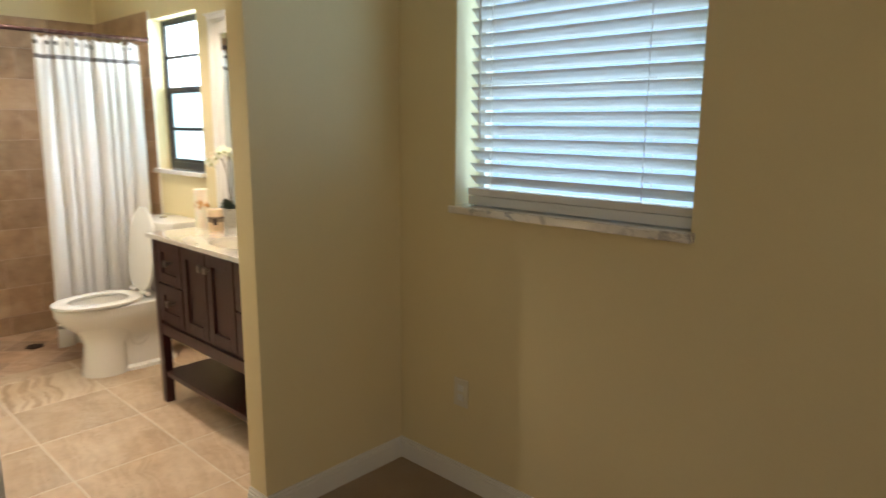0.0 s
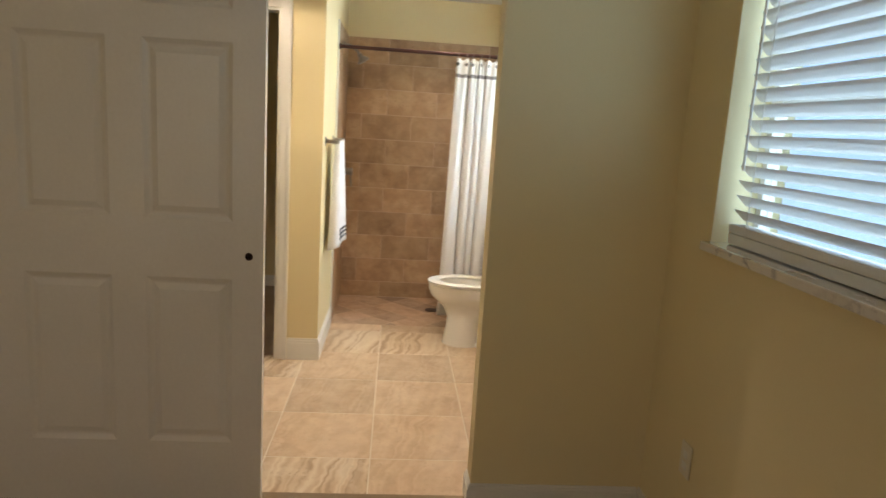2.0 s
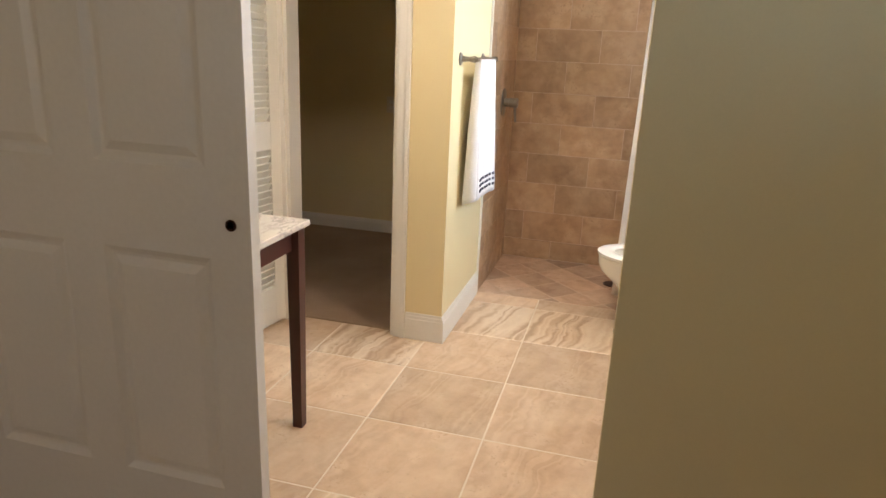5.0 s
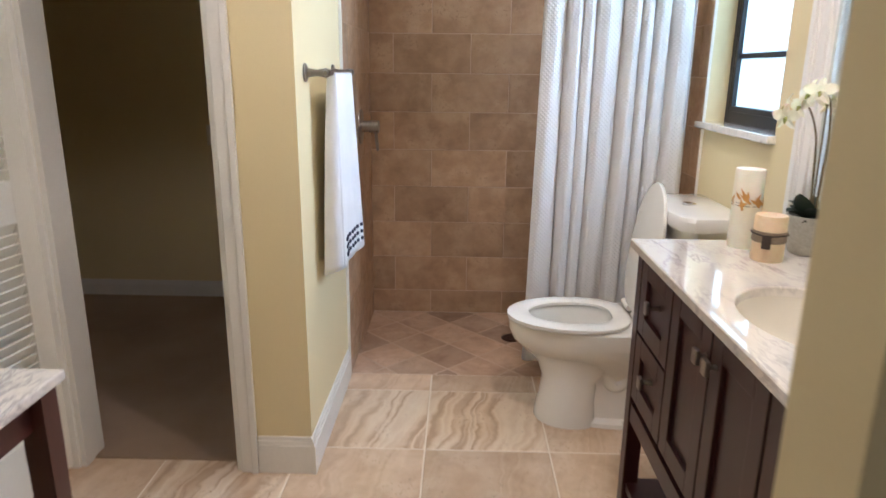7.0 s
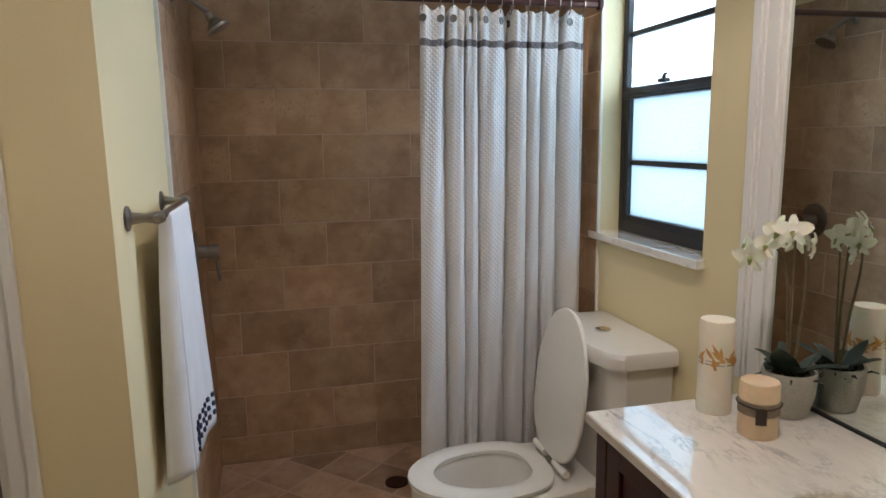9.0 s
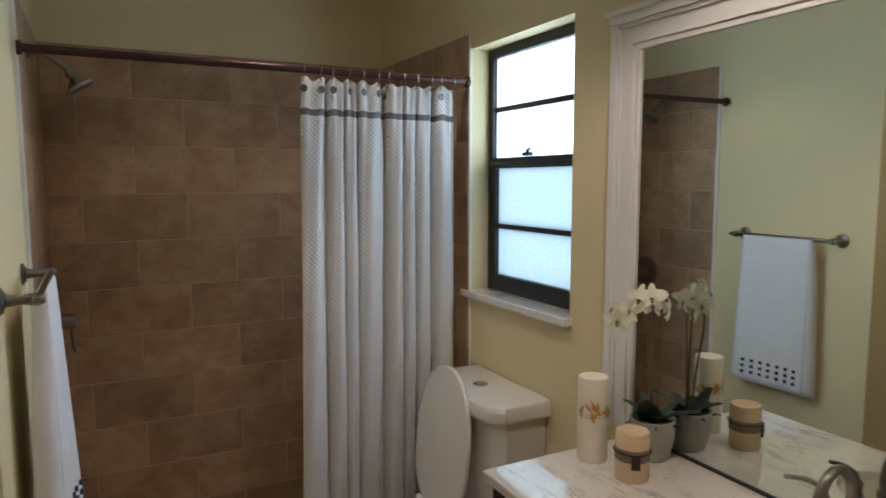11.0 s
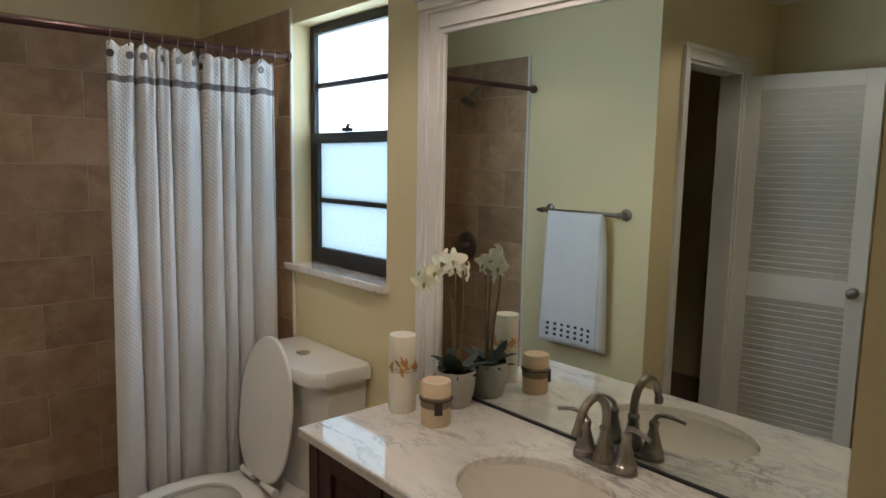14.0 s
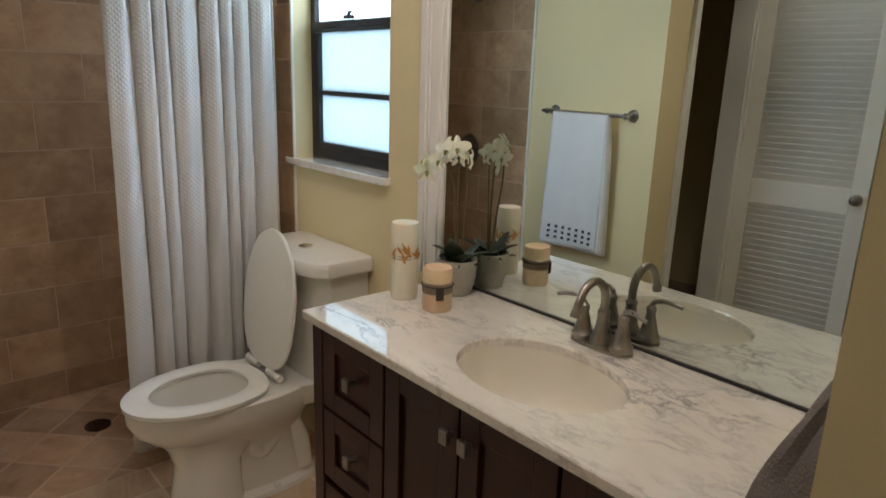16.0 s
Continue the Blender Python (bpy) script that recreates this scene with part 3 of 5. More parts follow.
# ---- sliding door ----
DX0, DX1, DY0, DY1, DZ0, DZ1 = -1.969, -1.934, -0.648, 0.294, 0.02, 2.10
door_1 = tagged(thing("door_1", "white six-panel sliding door half across the opening", "door", (-1.95, -0.18, 0.02)), kind="structure")
bm = bm_new()
cols = ((-0.517, -0.222), (-0.108, 0.187))
rows = ((0.262, 0.880), (1.085, 1.684), (1.79, 2.00))
ys = [DY0, cols[0][0], cols[0][1], cols[1][0], cols[1][1], DY1]
zs = [DZ0, rows[0][0], rows[0][1], rows[1][0], rows[1][1], rows[2][0], rows[2][1], DZ1]
for i in range(5):
    for k in range(7):
        hollow = i in (1, 3) and k in (1, 3, 5)
        if not hollow:
            box(bm, DX0, DX1, ys[i], ys[i + 1], zs[k], zs[k + 1])
bmesh.ops.remove_doubles(bm, verts=bm.verts, dist=1e-5)
part("door_leaf", bm, door_paint, door_1)
for ya, yb in cols:
    for za, zb in rows:
        bm = bm_new()
        def rect(x, m):
            return [(x, ya + m, za + m), (x, yb - m, za + m), (x, yb - m, zb - m), (x, ya + m, zb - m)]
        loft(bm, [rect(DX0 + 0.004, 0.0), rect(DX1 - 0.0005, 0.0), rect(DX1 - 0.010, 0.016), rect(DX1 - 0.011, 0.024), rect(DX1 - 0.003, 0.046)], True, True)
        part("door_panel", bm, door_paint, door_1)
bm = bm_new()
lathe(bm, (0, 0, 0), [(0.0135, 0.0), (0.0135, 0.003), (0.010, 0.003), (0.0095, -0.012), (0.0, -0.012)], 20)
bmesh.ops.transform(bm, matrix=pose(DX1, 0.245, 0.965, 0, 90, 0), verts=bm.verts)
part("finger_pull", bm, bronze, door_1, "small round dark finger pull", True)
rail = thing("door_track", "white sliding door track above the opening", "track", (-1.95, 0.1, 2.103))
part("track_rail", box(bm_new(), BED + 0.001, -1.92, -0.75, 1.2, 2.103, 2.16, 0.003), trim_paint, rail)


def wall_plate(name, label, place, holes):
    """A cover plate lying in the xz plane, facing -y, turned and set by place."""
    ob = thing(name, label, name.split("_")[-1], place.translation)
    bm = box(bm_new(), -0.036, 0.036, -0.006, 0, -0.058, 0.058, 0.003)
    dark = bm_new()
    for hx, hz, sx, sz in holes:
        box(dark, hx - sx, hx + sx, -0.0085, -0.004, hz - sz, hz + sz, 0.001)
    for b, m, nm in ((bm, plate_mat, "cover_plate"), (dark, trim_paint, "insert")):
        bmesh.ops.transform(b, matrix=place, verts=b.verts)
        part(nm, b, m, ob)
    return ob


wall_plate("electrical_outlet", "ivory duplex outlet on the cream wall", pose(-1.625, NORTH - 0.001, 0.40), ((0, 0.02, 0.014, 0.013), (0, -0.02, 0.014, 0.013)))
wall_plate("light_switch", "ivory toggle switch on the cream wall", pose(BED + 0.001, -0.755, 1.163, 0, 0, 90), ((0, 0, 0.005, 0.011),))
wall_plate("closet_outlet", "ivory wall plate in the dark closet", pose(-5.299, -0.60, 0.97, 0, 0, 90), ((0, 0.02, 0.014, 0.013), (0, -0.02, 0.014, 0.013)))

# ---- louvred closet door, standing open ----
louvre = tagged(thing("door_2", "ivory louvred closet door standing open", "door", (-3.58, -0.50, 0.01)), kind="structure")
LW, LH, LT = 0.608, 2.015, 0.032
turn_l = pose(-3.522, -0.512, 0.012, 0, 0, -8)


def put_part(name, bm, mat, parent, m, label="", smooth=False):
    bmesh.ops.transform(bm, matrix=m, verts=bm.verts)
    return part(name, bm, mat, parent, label, smooth)


for nm, q in (("stile", (0, 0.075, 0, LH)), ("stile", (LW - 0.075, LW, 0, LH)), ("rail", (0.075, LW - 0.075, 0, 0.19)), ("rail", (0.075, LW - 0.075, 0.872, 1.0)), ("rail", (0.075, LW - 0.075, LH - 0.075, LH))):
    put_part(nm, box(bm_new(), q[0], q[1], -LT, 0, q[2], q[3], 0.002), louvre_paint, louvre, turn_l)
for za, zb in ((0.19, 0.872), (1.0, LH - 0.075)):
    n = int((zb - za) / 0.031)
    for k in range(n):
        zc = za + (k + 0.5) * (zb - za) / n
        bm = box(bm_new(), 0.070, LW - 0.070, -0.0215, 0.0215, -0.003, 0.003)
        bmesh.ops.transform(bm, matrix=pose(0, -LT / 2, zc, 60, 0, 0), verts=bm.verts)
        put_part("louvre_slat", bm, louvre_paint, louvre, turn_l)
bm = bm_new()
lathe(bm, (0, 0, 0), [(0.026, 0), (0.026, 0.004), (0.011, 0.008), (0.010, 0.026), (0.022, 0.034), (0.027, 0.046), (0.024, 0.058), (0.012, 0.064), (0, 0.065)], 24)
bmesh.ops.transform(bm, matrix=pose(LW - 0.045, 0, 0.952, -90, 0, 0), verts=bm.verts)
put_part("door_knob", bm, nickel, louvre, turn_l, "round satin nickel knob", True)

# ---- make-up table ----
desk = thing("side_table", "dark red-brown table with a white marble top", "table", (-2.43, -0.38, 0))
part("tabletop", box(bm_new(), -2.676, BATH - 0.004, -0.82, 0.063, 0.768, 0.789, 0.004), marble_mat, desk, "white marble top with grey veins")
bm = bm_new()
box(bm, -2.652, -2.634, -0.775, 0.002, 0.686, 0.7625)
box(bm, -2.640, BATH - 0.03, 0.002, 0.020, 0.686, 0.7625)
box(bm, -2.640, BATH - 0.03, -0.79, -0.772, 0.686, 0.7625)
part("apron", bm, desk_wood, desk)
for lx in (-2.645, BATH - 0.045):
    for ly in (0.022, -0.79):
        h0, h1 = 0.018, 0.023
        rings = [[(lx + sx * h, ly + sy * h, z) for sx, sy in ((-1, -1), (1, -1), (1, 1), (-1, 1))] for h, z in ((h0, 0.0), (h1, 0.64), (h1, 0.762))]
        part("leg", loft(bm_new(), rings), desk_wood, desk)

# ---- vanity ----
VX0, VX1, VY0, VY1, VT = -3.320, BATH - 0.004, 1.274, 1.766, 0.900
SX, SY, SA, SB = -2.720, 1.483, 0.194, 0.144
top = thing("countertop", "white marble vanity top with grey veins and oval cut-out", "countertop", ((VX0 + VX1) / 2, 1.5, 0.883))
bm = bm_new()
angles = sorted([2 * math.pi * k / 72 for k in range(72)] + [math.atan2(cy - SY, cx - SX) % (2 * math.pi) for cx in (VX0, VX1) for cy in (VY0, VY1)])
inner, outer = [], []
for a in angles:
    c, s = math.cos(a), math.sin(a)
    inner.append((SX + SA * c, SY + SB * s))
    reach = min((VX1 - SX) / c if c > 1e-9 else ((VX0 - SX) / c if c < -1e-9 else 9), (VY1 - SY) / s if s > 1e-9 else ((VY0 - SY) / s if s < -1e-9 else 9))
    outer.append((SX + reach * c, SY + reach * s))
def shrink(pts, d):
    return [(min(max(x, VX0 + d), VX1 - d), min(max(y, VY0 + d), VY1 - d)) for x, y in pts]
rings = [[(x, y, VT - 0.022) for x, y in inner], [(x, y, VT - 0.022) for x, y in outer], [(x, y, VT - 0.003) for x, y in outer], [(x, y, VT) for x, y in shrink(outer, 0.003)], [(SX + (x - SX) * 1.015, SY + (y - SY) * 1.015, VT) for x, y in inner], [(x, y, VT - 0.003) for x, y in inner]]
loft(bm, rings, closed=True)
part("slab", bm, marble_mat, top)
basin = thing("sink_basin", "bisque undermount oval sink basin", "sink", (SX, SY, 0.73))
bm = bm_new()
prof = [(1.06, 0.0), (1.005, 0.0), (0.985, -0.02), (0.94, -0.06), (0.82, -0.10), (0.6, -0.132), (0.3, -0.148), (0.1, -0.152)]
rings = [[(SX + SA * f * math.cos(2 * math.pi * k / 56), SY + SB * f * math.sin(2 * math.pi * k / 56), VT - 0.0225 + z) for k in range(56)] for f, z in prof]
loft(bm, rings, False, True)
back_rings = [[(SX + SA * f * math.cos(2 * math.pi * k / 56), SY + SB * f * math.sin(2 * math.pi * k / 56), VT - 0.0225 + z - 0.008) for k in range(56)] for f, z in prof]
loft(bm, back_rings, False, True)
part("bowl", bm, bisque, basin, "", True)
part("sink_drain", lathe(bm_new(), (SX, SY, VT - 0.174), [(0.024, 0), (0.024, 0.003), (0.018, 0.005), (0, 0.006)], 24), chrome, basin, "chrome drain", True)

vanity = thing("vanity_cabinet", "dark mahogany vanity cabinet with drawers, doors and open shelf", "vanity", ((VX0 + VX1) / 2, 1.5, 0))
CX0, CX1, CY0, CY1 = VX0 + 0.012, VX1 - 0.004, 1.296, 1.755
bm = bm_new()
box(bm, CX0 + 0.045, CX1 - 0.045, CY0 + 0.018, CY0 + 0.030, 0.40, VT - 0.026)
box(bm, CX0 + 0.008, CX0 + 0.024, CY0 + 0.045, CY1 - 0.045, 0.40, VT - 0.0225)
box(bm, CX1 - 0.024, CX1 - 0.008, CY0 + 0.045, CY1 - 0.045, 0.40, VT - 0.0225)
box(bm, CX0 + 0.045, CX1 - 0.045, CY1 - 0.02, CY1 - 0.008, 0.40, VT - 0.0225)
box(bm, CX0 + 0.024, CX1 - 0.024, CY0 + 0.030, CY1 - 0.02, 0.40, 0.412)
part("carcass", bm, dark_wood, vanity)
for lx in (CX0, CX1 - 0.045):
    for ly in (CY0, CY1 - 0.045):
        part("leg", box(bm_new(), lx, lx + 0.045, ly, ly + 0.045, 0.0, VT - 0.0225, 0.003), dark_wood, vanity)
bm = bm_new()
box(bm, CX0 + 0.045, CX1 - 0.045, CY0 + 0.004, CY0 + 0.020, 0.375, 0.432, 0.002)
box(bm, CX0 + 0.045, CX1 - 0.045, CY0 + 0.004, CY0 + 0.018, 0.868, VT - 0.0225)
part("face_rail", bm, dark_wood, vanity)
part("lower_shelf", box(bm_new(), CX0 + 0.02, CX1 - 0.02, CY0 + 0.01, CY1 - 0.01, 0.145, 0.172, 0.003), dark_wood, vanity)


def panel_front(name, xa, xb, za, zb, knob, label=""):
    """A framed front with a sunk panel, and its knob."""
    f, y0, y1 = 0.052, CY0 + 0.001, CY0 + 0.019
    ob = part(name, box(bm_new(), xa + f - 0.002, xb - f + 0.002, y0 + 0.010, y1 - 0.002, za + f - 0.002, zb - f + 0.002), dark_wood, vanity, label)
    for sx in (xa, xb - f):
        part("stile", box(bm_new(), sx, sx + f, y0, y1, za, zb, 0.002), dark_wood, ob)
    for sz in (za, zb - f):
        part("rail", box(bm_new(), xa + f, xb - f, y0, y1, sz, sz + f, 0.002), dark_wood, ob)
    kx, kz = knob
    bm = bm_new()
    tube(bm, [(kx, y1 - 0.006, kz), (kx, y0 - 0.010, kz), (kx, y0 - 0.016, kz)], [0.008, 0.005, 0.007], 12)
    box(bm, kx - 0.012, kx + 0.012, y0 - 0.026, y0 - 0.015, kz - 0.016, kz + 0.016, 0.003)
    part("knob", bm, nickel, ob, "square satin nickel knob")
    return ob


panel_front("drawer", CX0 + 0.048, -3.005, 0.656, 0.866, (-3.124, 0.768))
panel_front("drawer", CX0 + 0.048, -3.005, 0.455, 0.648, (-3.124, 0.563))
panel_front("cabinet_door", -2.997, -2.757, 0.455, 0.866, (-2.775, 0.797))
panel_front("cabinet_door", -2.751, -2.511, 0.455, 0.866, (-2.722, 0.797))
panel_front("drawer", -2.503, CX1 - 0.048, 0.656, 0.866, (-2.36, 0.768))
panel_front("drawer", -2.503, CX1 - 0.048, 0.455, 0.648, (-2.36, 0.563))

# ---- framed mirror ----
MY = 1.746
mirror = thing("wall_mirror", "large wall mirror with a white moulded frame", "mirror", (-2.8, 1.74, 0.89))
MX0, MZ1 = -3.424, 1.998
part("glass", box(bm_new(), MX0 + 0.05, BATH - 0.003, MY, MY + 0.006, VT + 0.004, MZ1 - 0.05), mirror_mat, mirror, "clear silvered glass")
part("backing", box(bm_new(), MX0 + 0.02, BATH - 0.003, MY + 0.008, NORTH - 0.002, VT + 0.003, MZ1 - 0.02), black_mat, mirror)
# dark strip draws the shadow line between glass and countertop
part("bottom_shade_strip", box(bm_new(), MX0 + 0.09, BATH - 0.003, MY - 0.004, MY - 0.0005, VT + 0.0005, VT + 0.007), black_alu, mirror, "thin dark strip standing in for the shaded gap")
bm = bm_new()
for a, b, d in ((0.0, 0.024, 0.022), (0.024, 0.034, 0.016), (0.034, 0.070, 0.010), (0.070, 0.078, 0.014), (0.078, 0.093, 0.008)):
    box(bm, MX0 + a, MX0 + b, MY - d, NORTH - 0.003, VT + 0.003, MZ1 - b, 0.002)
part("frame_side", bm, frame_paint, mirror, "white moulded stile")
bm = bm_new()
for a, b, d in ((-0.012, 0.0, 0.034), (0.0, 0.024, 0.026), (0.024, 0.034, 0.018), (0.034, 0.070, 0.0105), (0.070, 0.078, 0.0145), (0.078, 0.093, 0.0085)):
    box(bm, MX0 + min(a, 0.09), BATH - 0.003, MY - d, NORTH - 0.003, MZ1 - b, MZ1 - a, 0.002)
part("frame_top", bm, frame_paint, mirror, "white moulded cornice")

# ---- recessed downlights ----
for lx, ly, watts in CANS:
    can = thing("downlight", "white recessed ceiling downlight with a round trim", "downlight", (lx, ly, CEIL), "bathroom downlights")
    part("trim_ring", lathe(bm_new(), (lx, ly, CEIL), [(0.062, -0.0005), (0.086, -0.0005), (0.086, -0.004), (0.080, -0.008), (0.064, -0.006), (0.062, -0.003)], 32), trim_paint, can, "", True)
    part("lens", lathe(bm_new(), (lx, ly, CEIL - 0.0025), [(0.0, 0.002), (0.060, 0.002), (0.061, 0.0), (0.0, 0.0)], 32), lens_mat, can, "frosted lens")

# ---- faucet ----
FX, FYB = -2.718, 1.692
faucet = thing("faucet", "brushed nickel gooseneck faucet with two lever handles", "faucet", (FX, FYB, VT))
bm = bm_new()
n = 40
ring = lambda f, z: [(FX + (0.082 * math.copysign(abs(math.cos(2 * math.pi * k / n)) ** 0.7, math.cos(2 * math.pi * k / n))) * f, FYB + 0.030 * math.copysign(abs(math.sin(2 * math.pi * k / n)) ** 0.8, math.sin(2 * math.pi * k / n)) * f, VT + z) for k in range(n)]
loft(bm, [ring(0.97, 0.0005), ring(0.97, 0.005), ring(0.9, 0.009), ring(0.8, 0.010)])
part("base_plate", bm, nickel, faucet, "", True)
bm = bm_new()
lathe(bm, (FX, FYB, VT + 0.008), [(0.027, 0.0), (0.0265, 0.010), (0.020, 0.024), (0.0145, 0.050), (0.0125, 0.068), (0.0145, 0.072), (0.0140, 0.078), (0.010, 0.084)], 24)
pts = curve_points([(FX, FYB, VT + 0.085), (FX, FYB, VT + 0.115), (FX, FYB - 0.012, VT + 0.145), (FX, FYB - 0.042, VT + 0.163), (FX, FYB - 0.075, VT + 0.153), (FX, FYB - 0.095, VT + 0.125), (FX, FYB - 0.106, VT + 0.093)], 6)
tube(bm, pts, [lerp(0.0100, 0.0088, k / len(pts)) + (0.0025 if k > len(pts) - 4 else 0) for k in range(len(pts))], 16)
part("spout", bm, nickel, faucet, "", True)
for s in (-1, 1):
    hx = FX + s * 0.052
    bm = bm_new()
    lathe(bm, (hx, FYB, VT + 0.008), [(0.026, 0.0), (0.0255, 0.012), (0.022, 0.015), (0.0175, 0.032), (0.0115, 0.056), (0.0100, 0.066), (0.0120, 0.070), (0.0115, 0.078), (0.006, 0.084)], 24)
    pts = curve_points([(hx, FYB, VT + 0.088), (hx + s * 0.006, FYB - 0.004, VT + 0.100), (hx + s * 0.030, FYB - 0.010, VT + 0.105), (hx + s * 0.066, FYB - 0.018, VT + 0.098)], 5)
    tube(bm, pts, [lerp(0.0062, 0.0048, k / (len(pts) - 1)) for k in range(len(pts))], 12)
    part("lever_handle", bm, nickel, faucet, "", True)

# ---- candles ----
def candle(cx, cy, r, h, kind):
    if kind == "tall":
        ob = thing("pillar_candle", "tall white pillar candle with a pressed amber flower band", "candle", (cx, cy, VT))
        bm = lathe(bm_new(), (cx, cy, VT), [(r * 0.96, 0.0), (r, 0.004), (r, h - 0.006), (r * 0.95, h), (r * 0.7, h - 0.003), (0, h - 0.008)], 36)
        part("wax", bm, wax_white, ob, "", True)
        bm = bm_new()
        rr = random.Random(4)
        for k in range(26):
            a = rr.uniform(0, 2 * math.pi)
            z = VT + h * rr.uniform(0.56, 0.70)
            t = rr.uniform(-1.2, 1.2)
            l, w = rr.uniform(0.010, 0.020), 0.0028
            m = Matrix.Translation((cx, cy, z)) @ Matrix.Rotation(a, 4, "Z") @ Matrix.Translation((r + 0.0006, 0, 0)) @ Matrix.Rotation(t, 4, "X")
            v = [bm.verts.new(m @ Vector(p)) for p in ((0, -w, -l), (0.0005, w, -l), (0.0008, w * 1.6, 0), (0.0005, w * 0.5, l), (0, -w * 1.4, 0))]
            bm.faces.new(v)
        part("pressed_flowers", bm, amber_mat, ob, "amber pressed petals")
        bm = bm_new()
        seg = 40
        for k in range(seg):
            if k % 4 == 3:
                continue
            for za, zb in ((0.545, 0.552), (0.58, 0.585)):
                a0, a1 = 2 * math.pi * k / seg, 2 * math.pi * (k + 1) / seg
                v = [bm.verts.new((cx + (r + 0.0007) * math.cos(a), cy + (r + 0.0007) * math.sin(a), VT + h * z)) for a, z in ((a0, za), (a1, za), (a1, zb), (a0, zb))]
                bm.faces.new(v)
        part("twine_band", bm, twine_mat, ob, "thin dark bands")
    else:
        ob = thing("short_candle", "short tan pillar candle wrapped in bark and twine", "candle", (cx, cy, VT))
        part("wax", lathe(bm_new(), (cx, cy, VT), [(r * 0.96, 0.0), (r, 0.004), (r, h - 0.005), (r * 0.94, h), (r * 0.6, h - 0.004), (0, h - 0.008)], 36), wax_tan, ob, "", True)
        part("bark_band", lathe(bm_new(), (cx, cy, VT), [(r + 0.0005, h * 0.42), (r + 0.002, h * 0.43), (r + 0.002, h * 0.66), (r + 0.0005, h * 0.67)], 36), bark_mat, ob, "", True)
        pts = [(cx + (r + 0.004) * math.cos(a), cy + (r + 0.004) * math.sin(a), VT + h * 0.60 + 0.001 * math.sin(3 * a)) for a in [2 * math.pi * k / 32 for k in range(33)]]
        part("twine", tube(bm_new(), pts, 0.0018, 6), twine_mat, ob)
        bm = box(bm_new(), -0.004, 0.002, -0.010, 0.010, -0.024, 0.010, 0.002)
        bmesh.ops.transform(bm, matrix=Matrix.Translation((cx, cy, VT + h * 0.52)) @ Matrix.Rotation(radians(-32), 4, "Z") @ Matrix.Translation((r + 0.004, 0, 0)), verts=bm.verts)
        part("bark_tag", bm, twine_mat, ob)


candle(-3.254, 1.547, 0.0365, 0.205, "tall")
candle(-3.128, 1.556, 0.0375, 0.112, "short")

# ---- orchid ----
OX, OY = -3.194, 1.683
orchid = thing("potted_orchid", "cream orchid with dark leaves in a grey stone pot", "plant", (OX, OY, VT))
part("pot", lathe(bm_new(), (OX, OY, VT), [(0.036, 0), (0.041, 0.004), (0.052, 0.05), (0.055, 0.094), (0.054, 0.099), (0.049, 0.099), (0.047, 0.085), (0, 0.083)], 36), pot_mat, orchid, "grey stone pot", True)
rr = random.Random(11)
bm = bm_new()
for k in range(40):
    a, q = rr.uniform(0, 6.28), 0.043 * math.sqrt(rr.random())
    p = Vector((OX + q * math.cos(a), OY + q * math.sin(a), VT + 0.084))
    d = Vector((rr.uniform(-1, 1), rr.uniform(-1, 1), rr.uniform(0.2, 0.7))) * 0.02
    tube(bm, [p, p + d, p + d * 1.5 - Vector((0, 0, 0.008))], [0.003, 0.0025, 0.001], 5)
part("moss", bm, moss_mat, orchid, "dark moss")


def leaf(bm, base, direction, length, width, droop, n=8):
    d = Vector(direction).normalized()
    side = d.cross(Vector((0, 0, 1))).normalized()
    rows = []
    for k in range(n + 1):
        t = k / n
        c = Vector(base) + d * (length * t) + Vector((0, 0, length * (0.75 * t - droop * t * t)))
        w = width * math.sin(math.pi * min(1.0, t * 0.92 + 0.08)) ** 0.7
        rows.append([c - side * w + Vector((0, 0, w * 0.35)), c, c + side * w + Vector((0, 0, w * 0.35)), c - Vector((0, 0, 0.0015))])
    loft(bm, rows)


for ang, ln, wd, dr in ((190, 0.085, 0.012, 0.35), (150, 0.100, 0.013, 0.30), (-62, 0.048, 0.030, -0.75), (-85, 0.060, 0.027, 0.35), (-25, 0.075, 0.017, 0.15), (40, 0.115, 0.013, 0.45), (80, 0.075, 0.014, 0.05), (240, 0.045, 0.022, 0.0)):
    bm = bm_new()
    a = radians(ang)
    leaf(bm, (OX + 0.006 * math.cos(a), OY + 0.006 * math.sin(a), VT + 0.085), (math.cos(a), math.sin(a), 0), ln, wd, dr)
    part("leaf", bm, leaf_mat, orchid, "", True)
stems = (((OX - 0.004, OY, VT + 0.085), (OX - 0.010, OY - 0.004, VT + 0.20), (OX - 0.014, OY - 0.012, VT + 0.30), (OX - 0.030, OY - 0.035, VT + 0.365), (OX - 0.055, OY - 0.060, VT + 0.345)),
         ((OX + 0.008, OY + 0.004, VT + 0.085), (OX + 0.018, OY + 0.002, VT + 0.20), (OX + 0.030, OY - 0.004, VT + 0.31), (OX + 0.022, OY - 0.012, VT + 0.385), (OX - 0.004, OY - 0.030, VT + 0.390)))
for st in stems:
    pts = curve_points(st, 8)
    part("stem", tube(bm_new(), pts, [lerp(0.0032, 0.0018, k / len(pts)) for k in range(len(pts))], 8), stem_mat, orchid, "", True)
part("support_stick", tube(bm_new(), [(OX - 0.006, OY + 0.004, VT + 0.085), (OX - 0.016, OY + 0.006, VT + 0.375)], 0.0022, 6), stem_mat, orchid)


